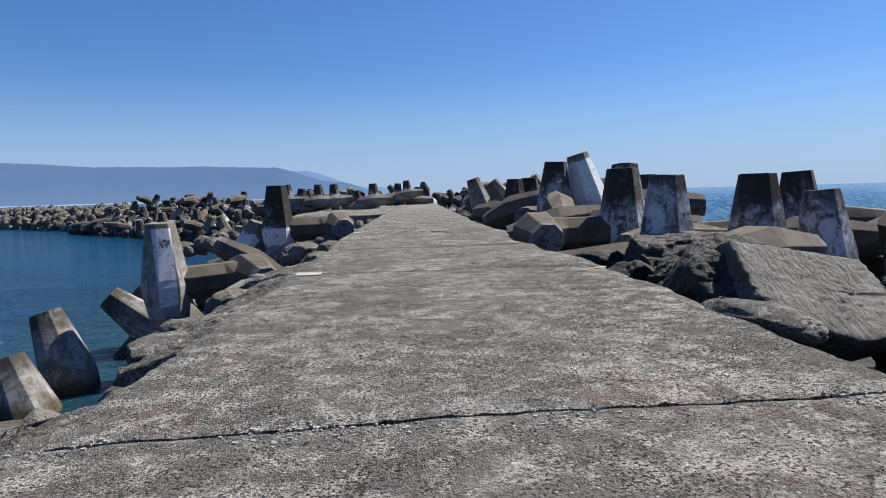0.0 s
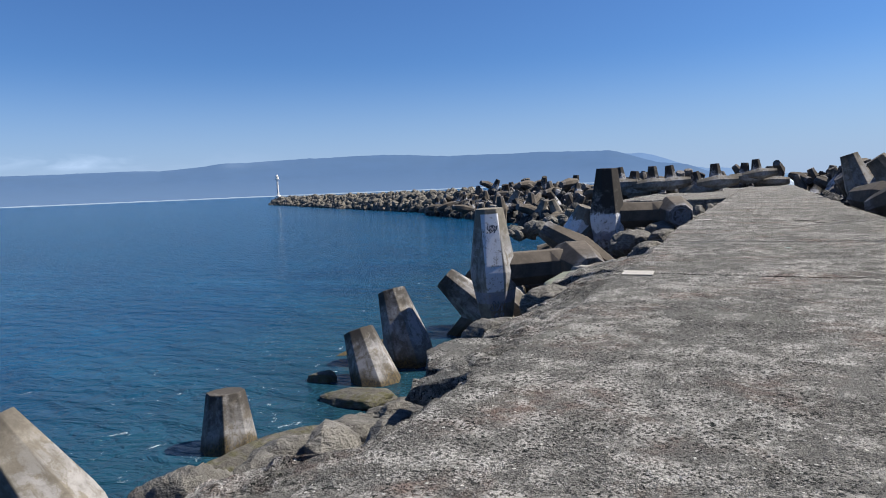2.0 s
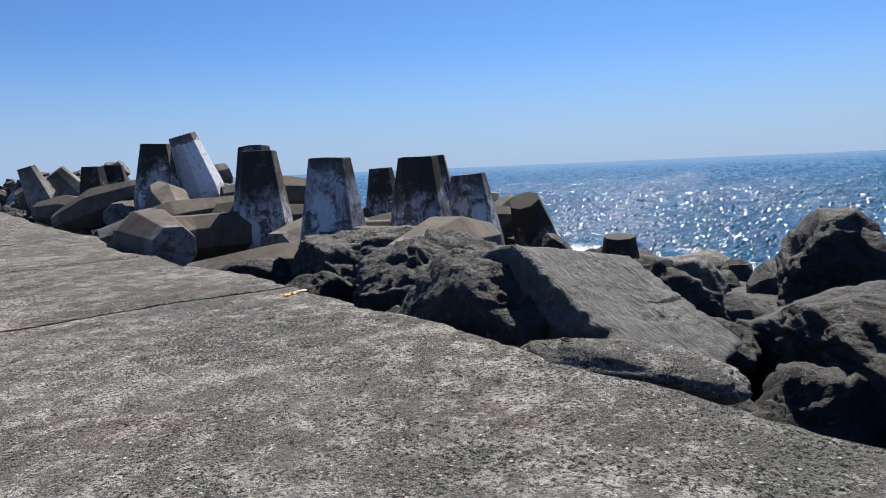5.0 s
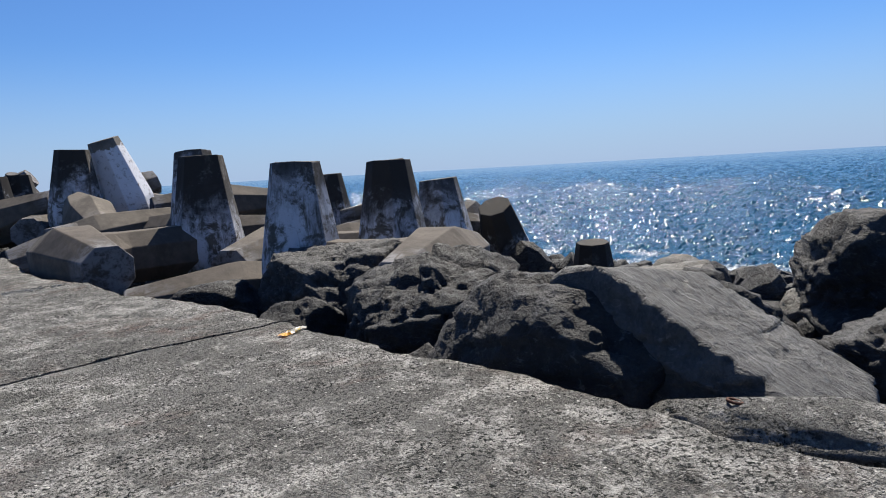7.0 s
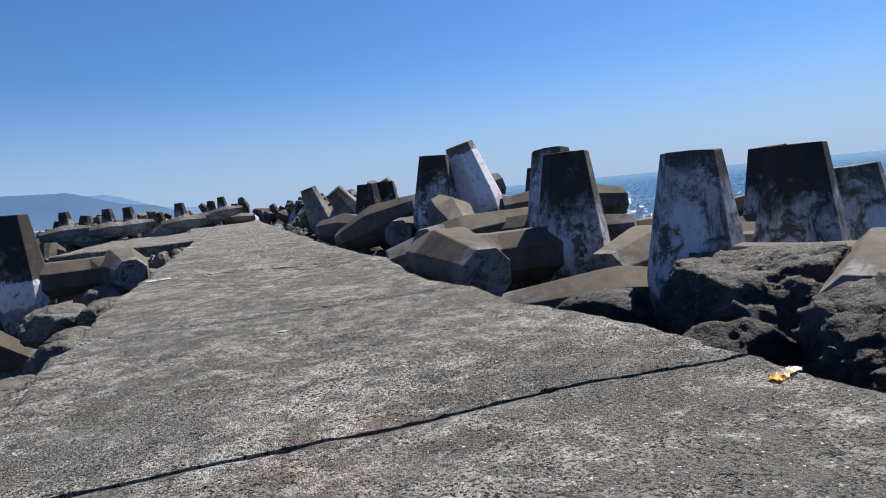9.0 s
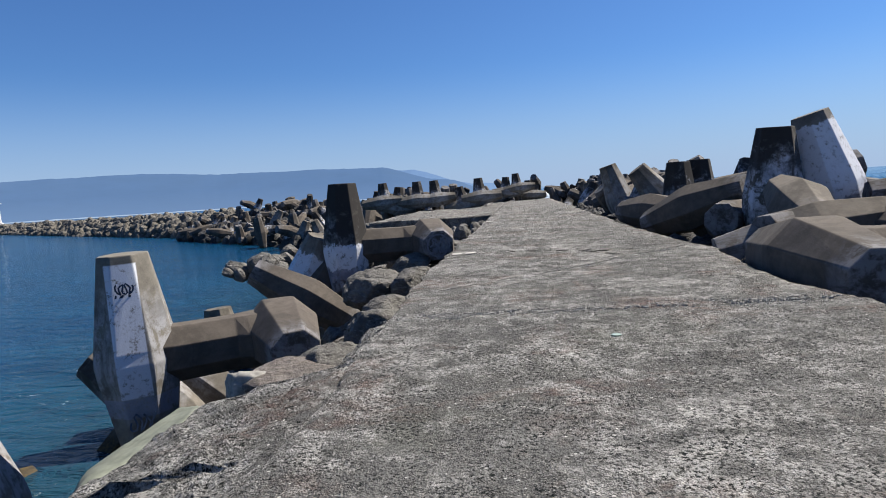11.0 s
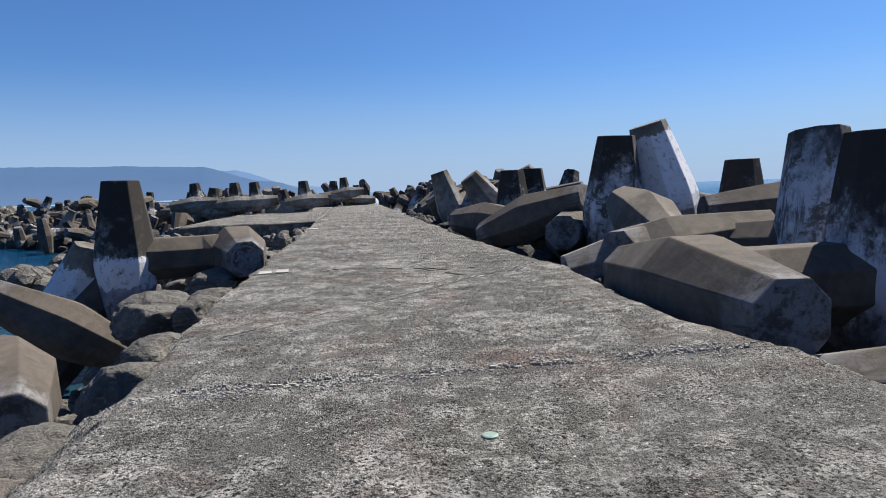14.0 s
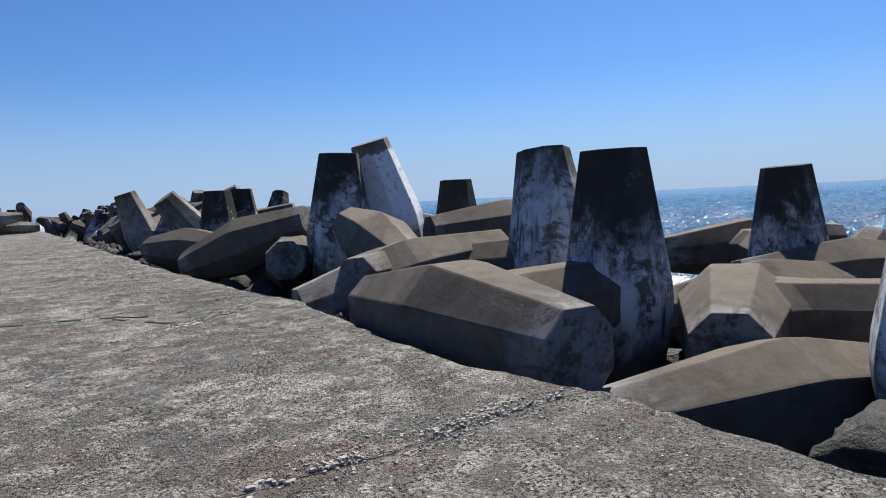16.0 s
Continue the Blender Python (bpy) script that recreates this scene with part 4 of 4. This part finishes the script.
part("joint_filler", chips(((-2.0, 19.1), (-0.7, 19.22), (1.4, 19.32), (3.6, 19.42)), 200, 0.055, 0.008, 0.036, 2), M_MORTAR, deck, "pale mortar flaking along a joint")
part("joint_filler", chips(((-2.0, 19.1), (-0.7, 19.2), (1.4, 19.3), (3.6, 19.4)), 1300, 0.12, 0.005, 0.024, 15), M_MORTAR, deck, "pale flakes of worn mortar")
part("joint_filler", chips(((-2.05, 20.9), (-1.1, 21.9), (0.33, 23.3), (1.75, 24.9), (3.5, 26.7)), 700, 0.012, 0.008, 0.026, 4), M_MORTAR, deck, "thin pale line across the slabs")
part("joint_filler", chips(((0.2, 24.6), (1.2, 24.9), (2.3, 25.4), (3.4, 26.4)), 260, 0.10, 0.01, 0.05, 9), M_MORTAR, deck, "pale flakes of worn mortar")
part("joint_filler", chips(((-1.9, 4.65), (0.3, 4.85), (1.6, 4.9), (4.0, 5.1)), 320, 0.10, 0.006, 0.028, 12), M_MORTAR, deck, "pale flakes of worn mortar")
# cracks are ragged dark strips laid on the slabs, nothing is cut open
part("crack", strip(((-0.6, 27.3), (0.42, 27.2), (1.15, 26.9), (1.45, 26.2), (1.83, 25.45)), 0.10, 0.012, 6, 0.9), M_CRACK, deck, "dark flat strip drawn for a crack")
part("crack", strip(((1.25, 26.9), (1.8, 26.3), (2.3, 26.5)), 0.04, 0.012, 7, 0.8), M_CRACK, deck, "dark flat strip drawn for a crack")


def plate(x, y, w, d, turn, material, label, h=0.02):
    bm = bmesh.new()
    bmesh.ops.create_cube(bm, size=1.0)
    for v in bm.verts:
        v.co = Vector((v.co.x * w, v.co.y * d, v.co.z * h))
    bmesh.ops.bevel(bm, geom=bm.edges[:], offset=min(0.006, h * 0.4), segments=2, affect="EDGES")
    ob = part("plate", bm, material, None)
    ob.matrix_world = pose(x, y, deck_height(x, y) + h * 0.4, 0, 0, turn)
    return tagged(ob, label, "plate", "deck plates")


M_CAST = plain("pale_cast_concrete", (0.29, 0.282, 0.26), 0.9, 0.25, 20)
plate(-1.70, 13.5, 0.5, 0.5, 4, M_CAST, "pale square concrete patch let into the deck")
plate(-2.0, 27.45, 0.26, 0.5, 6, M_CAST, "small white patch at the deck's edge")
plate(-1.66, 27.5, 0.26, 0.5, 2, M_CAST, "small white patch at the deck's edge")
plate(-1.95, 44.2, 0.45, 0.8, 0, M_CAST, "pale square concrete patch let into the deck")
plate(-1.9, 55.0, 0.45, 0.9, 0, M_CAST, "pale square concrete patch let into the deck")

disc = part("survey_marker", turned(((0.055, 0), (0.055, 0.012), (0.045, 0.017))), plain("green_bronze", (0.19, 0.26, 0.225), 0.5, 0.2, 30), None, smooth=False)
disc.matrix_world = pose(0.63, 17.74, deck_height(0.63, 17.74))
tagged(disc, "round green survey disc set in the concrete", "marker")


def wrapper():
    """A crumpled strip of foil packaging."""
    bm = bmesh.new()
    rows = []
    for i in range(15):
        row = []
        for k in range(6):
            w = Vector((i * 0.5, k * 0.6, 2))
            row.append(bm.verts.new((i * 0.026 - 0.18, k * 0.02 - 0.05 + 0.02 * noise.noise(w), 0.02 + 0.025 * noise.noise(w * 1.7))))
        rows.append(row)
    for a, b in zip(rows, rows[1:]):
        for k in range(5):
            bm.faces.new((a[k], a[k + 1], b[k + 1], b[k]))
    bmesh.ops.solidify(bm, geom=bm.faces[:], thickness=0.003)
    return bm


def wrapper_material():
    n = Nodes("foil_wrapper")
    x = n.axis()[0]
    c = n.mix(n.ramp(x, -0.06, -0.04), (0.75, 0.38, 0.02), (0.78, 0.76, 0.70))
    c = n.mix(n.ramp(n.noise(n.place(), 30, 3), 0.55, 0.6), c, (0.8, 0.6, 0.1))
    return n.done(c, 0.35, None, 0.5)


litter = part("wrapper", wrapper(), wrapper_material(), None)
litter.matrix_world = pose(3.95, 12.97, deck_height(3.95, 12.97), 0, 0, 20)
tagged(litter, "crumpled orange and silver food wrapper on the deck", "litter")

ring_bm = bmesh.new()
for i in range(20):
    a = math.tau * i / 20
    c = Vector((0.07 * math.cos(a), 0.07 * math.sin(a), 0))
    for k in range(6):
        b = math.tau * k / 6
        ring_bm.verts.new(c + (c.normalized() * math.cos(b) + Z * math.sin(b)) * 0.016)
ring_bm.verts.ensure_lookup_table()
for i in range(20):
    for k in range(6):
        ring_bm.faces.new([ring_bm.verts[j] for j in (i * 6 + k, i * 6 + (k + 1) % 6, ((i + 1) % 20) * 6 + (k + 1) % 6, ((i + 1) % 20) * 6 + k)])
iron = part("iron_ring", ring_bm, plain("rusty_iron", (0.07, 0.030, 0.018), 0.85, 0.4, 25), None, smooth=True)
iron.matrix_world = pose(4.38, 8.72, 0.085, 8, 10, 0) @ Matrix.Scale(0.62, 4)
tagged(iron, "rusty iron mooring ring on a broken slab", "ring")


# ---- a low bank of fog before the hills, a sheet that glows ----
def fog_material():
    n = Nodes("glowing_fog_bank")
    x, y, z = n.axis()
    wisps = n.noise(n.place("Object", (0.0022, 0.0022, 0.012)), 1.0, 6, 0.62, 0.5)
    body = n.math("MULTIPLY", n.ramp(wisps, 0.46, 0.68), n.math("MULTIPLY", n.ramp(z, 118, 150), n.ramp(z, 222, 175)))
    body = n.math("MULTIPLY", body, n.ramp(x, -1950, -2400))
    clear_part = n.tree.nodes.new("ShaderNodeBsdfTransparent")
    # the light scattered by the fog is put in as emission
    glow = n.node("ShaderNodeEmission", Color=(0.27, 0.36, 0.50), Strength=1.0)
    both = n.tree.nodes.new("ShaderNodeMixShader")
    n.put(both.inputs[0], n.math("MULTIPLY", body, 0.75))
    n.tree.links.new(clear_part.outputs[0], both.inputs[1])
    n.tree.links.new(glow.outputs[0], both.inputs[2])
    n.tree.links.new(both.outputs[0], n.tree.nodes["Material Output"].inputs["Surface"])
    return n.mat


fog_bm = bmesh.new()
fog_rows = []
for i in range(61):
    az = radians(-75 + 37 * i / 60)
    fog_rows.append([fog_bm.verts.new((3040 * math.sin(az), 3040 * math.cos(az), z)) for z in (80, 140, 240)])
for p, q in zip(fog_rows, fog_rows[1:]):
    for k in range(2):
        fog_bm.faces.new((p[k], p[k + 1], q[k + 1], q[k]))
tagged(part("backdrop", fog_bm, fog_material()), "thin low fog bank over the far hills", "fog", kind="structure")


# ---- painted scrawls ----
def scrawl(thing, place, strokes, material, label, width=0.018):
    """Sprayed lines: one flat ribbon a stroke, just off the concrete, in the plane of place."""
    for k, stroke in enumerate(strokes):
        bm = bmesh.new()
        pts = [Vector((x, y, 0.001 * k)) for x, y in stroke]
        rows = []
        for i, p in enumerate(pts):
            along = pts[min(i + 1, len(pts) - 1)] - pts[max(i - 1, 0)]
            side = Vector((-along.y, along.x, 0)).normalized() * width
            rows.append((bm.verts.new(p + side), bm.verts.new(p - side)))
        for p, q in zip(rows, rows[1:]):
            bm.faces.new((p[0], p[1], q[1], q[0]))
        part("scrawl", bm, material, thing, label).matrix_basis = place


def wave_line(x0, y0, w, h, turns, seed, count=26):
    r = random.Random(seed)
    return [(x0 + w * i / count + 0.25 * h * math.sin(i * 1.3 + seed), y0 + h * math.sin(math.tau * turns * i / count + seed) * r.uniform(0.7, 1.0)) for i in range(count + 1)]


M_INK = plain("dark_spray_paint", (0.03, 0.05, 0.09), 0.5, 0.1)
M_CHALK = plain("white_spray_paint", (0.13, 0.135, 0.16), 0.8, 0.4, 9)
loop = [(0.2 * math.cos(a * 0.35), 0.2 * math.sin(a * 0.35)) for a in range(19)]
scrawl(PAINTED, Matrix.Translation((-0.02, -0.66, 1.55)) @ pose(0, 0, 0, 101, 0, 0), [wave_line(-0.16, 0.1, 0.34, 0.13, 3, 1), wave_line(-0.18, -0.12, 0.36, 0.12, 2.5, 2)], M_INK, "dark sprayed scrawl")
scrawl(PAINTED, Matrix.Translation((0, -0.80, -1.3)) @ pose(0, 0, 0, 80, 0, 0), [wave_line(-0.25, 0.1, 0.5, 0.2, 3, 3), wave_line(-0.2, -0.3, 0.4, 0.15, 2, 4)], M_INK, "dark sprayed scrawl")
scrawl(BANDED, Matrix.Translation((SPAN, -REACH - 0.006, 0)) @ pose(0, 0, 0, 90, 0, 0), [[(x * 1.9, y * 1.9) for x, y in loop], wave_line(-0.25, 0.1, 0.5, 0.16, 2, 5), wave_line(-0.2, -0.15, 0.45, 0.1, 3, 6), [(-0.25, -0.3), (0.2, 0.3)]], M_CHALK, "white sprayed scrawl", 0.03)


# ---- loose stones that nobody could count ----
def sea_side(rnd):
    x, y = RIGHT_EDGE + 0.6 + 24 * rnd.random() ** 1.2, rnd.uniform(-10, 25)
    return x, y, mound_height(x, y) + rnd.uniform(-0.05, 0.25)


def bay_side(rnd):
    x, y = LEFT_EDGE - 0.9 - 6.0 * rnd.random(), rnd.uniform(-6, 46)
    return x, y, mound_height(x, y) + rnd.uniform(-0.05, 0.15)


def broken_part(rnd):
    x, y = rnd.uniform(-12.5, -2.4), rnd.uniform(36, 67)
    return x, y, -1.15 + rnd.uniform(-0.2, 0.35)


def under_dolosse(rnd):
    x, y = RIGHT_EDGE + 0.3 + 8 * rnd.random() ** 1.5, rnd.uniform(22, 80)
    return x, y, -0.95 + rnd.uniform(-0.3, 0.3) - 0.05 * (x - RIGHT_EDGE)


for count, seed, place, size, m, words in (
        (620, 41, sea_side, (0.25, 0.75), M_ROCK, "dark broken stones of the seaward rubble"),
        (420, 42, bay_side, (0.14, 0.42), M_GREY_ROCK, "grey broken stones on the bank"),
        (320, 43, broken_part, (0.2, 0.6), M_GREY_ROCK, "grey rubble where the deck is gone"),
        (260, 44, under_dolosse, (0.25, 0.6), M_ROCK, "dark stones under the dolosse")):
    stones = new("rubble", rock_pile(count, seed, place, size))
    stones.data.materials.append(m)
    tagged(stones, words, "rubble", kind="stuff")

knob = part("knob", turned(((0.02, -0.02), (0.085, 0.0), (0.10, 0.06), (0.085, 0.13), (0.03, 0.16))), M_GREY_ROCK, None, smooth=True)
knob.matrix_world = pose(3.88, 22.2, -0.14, 0, -60, 0)
tagged(knob, "round worn concrete knob at the deck's edge", "knob")
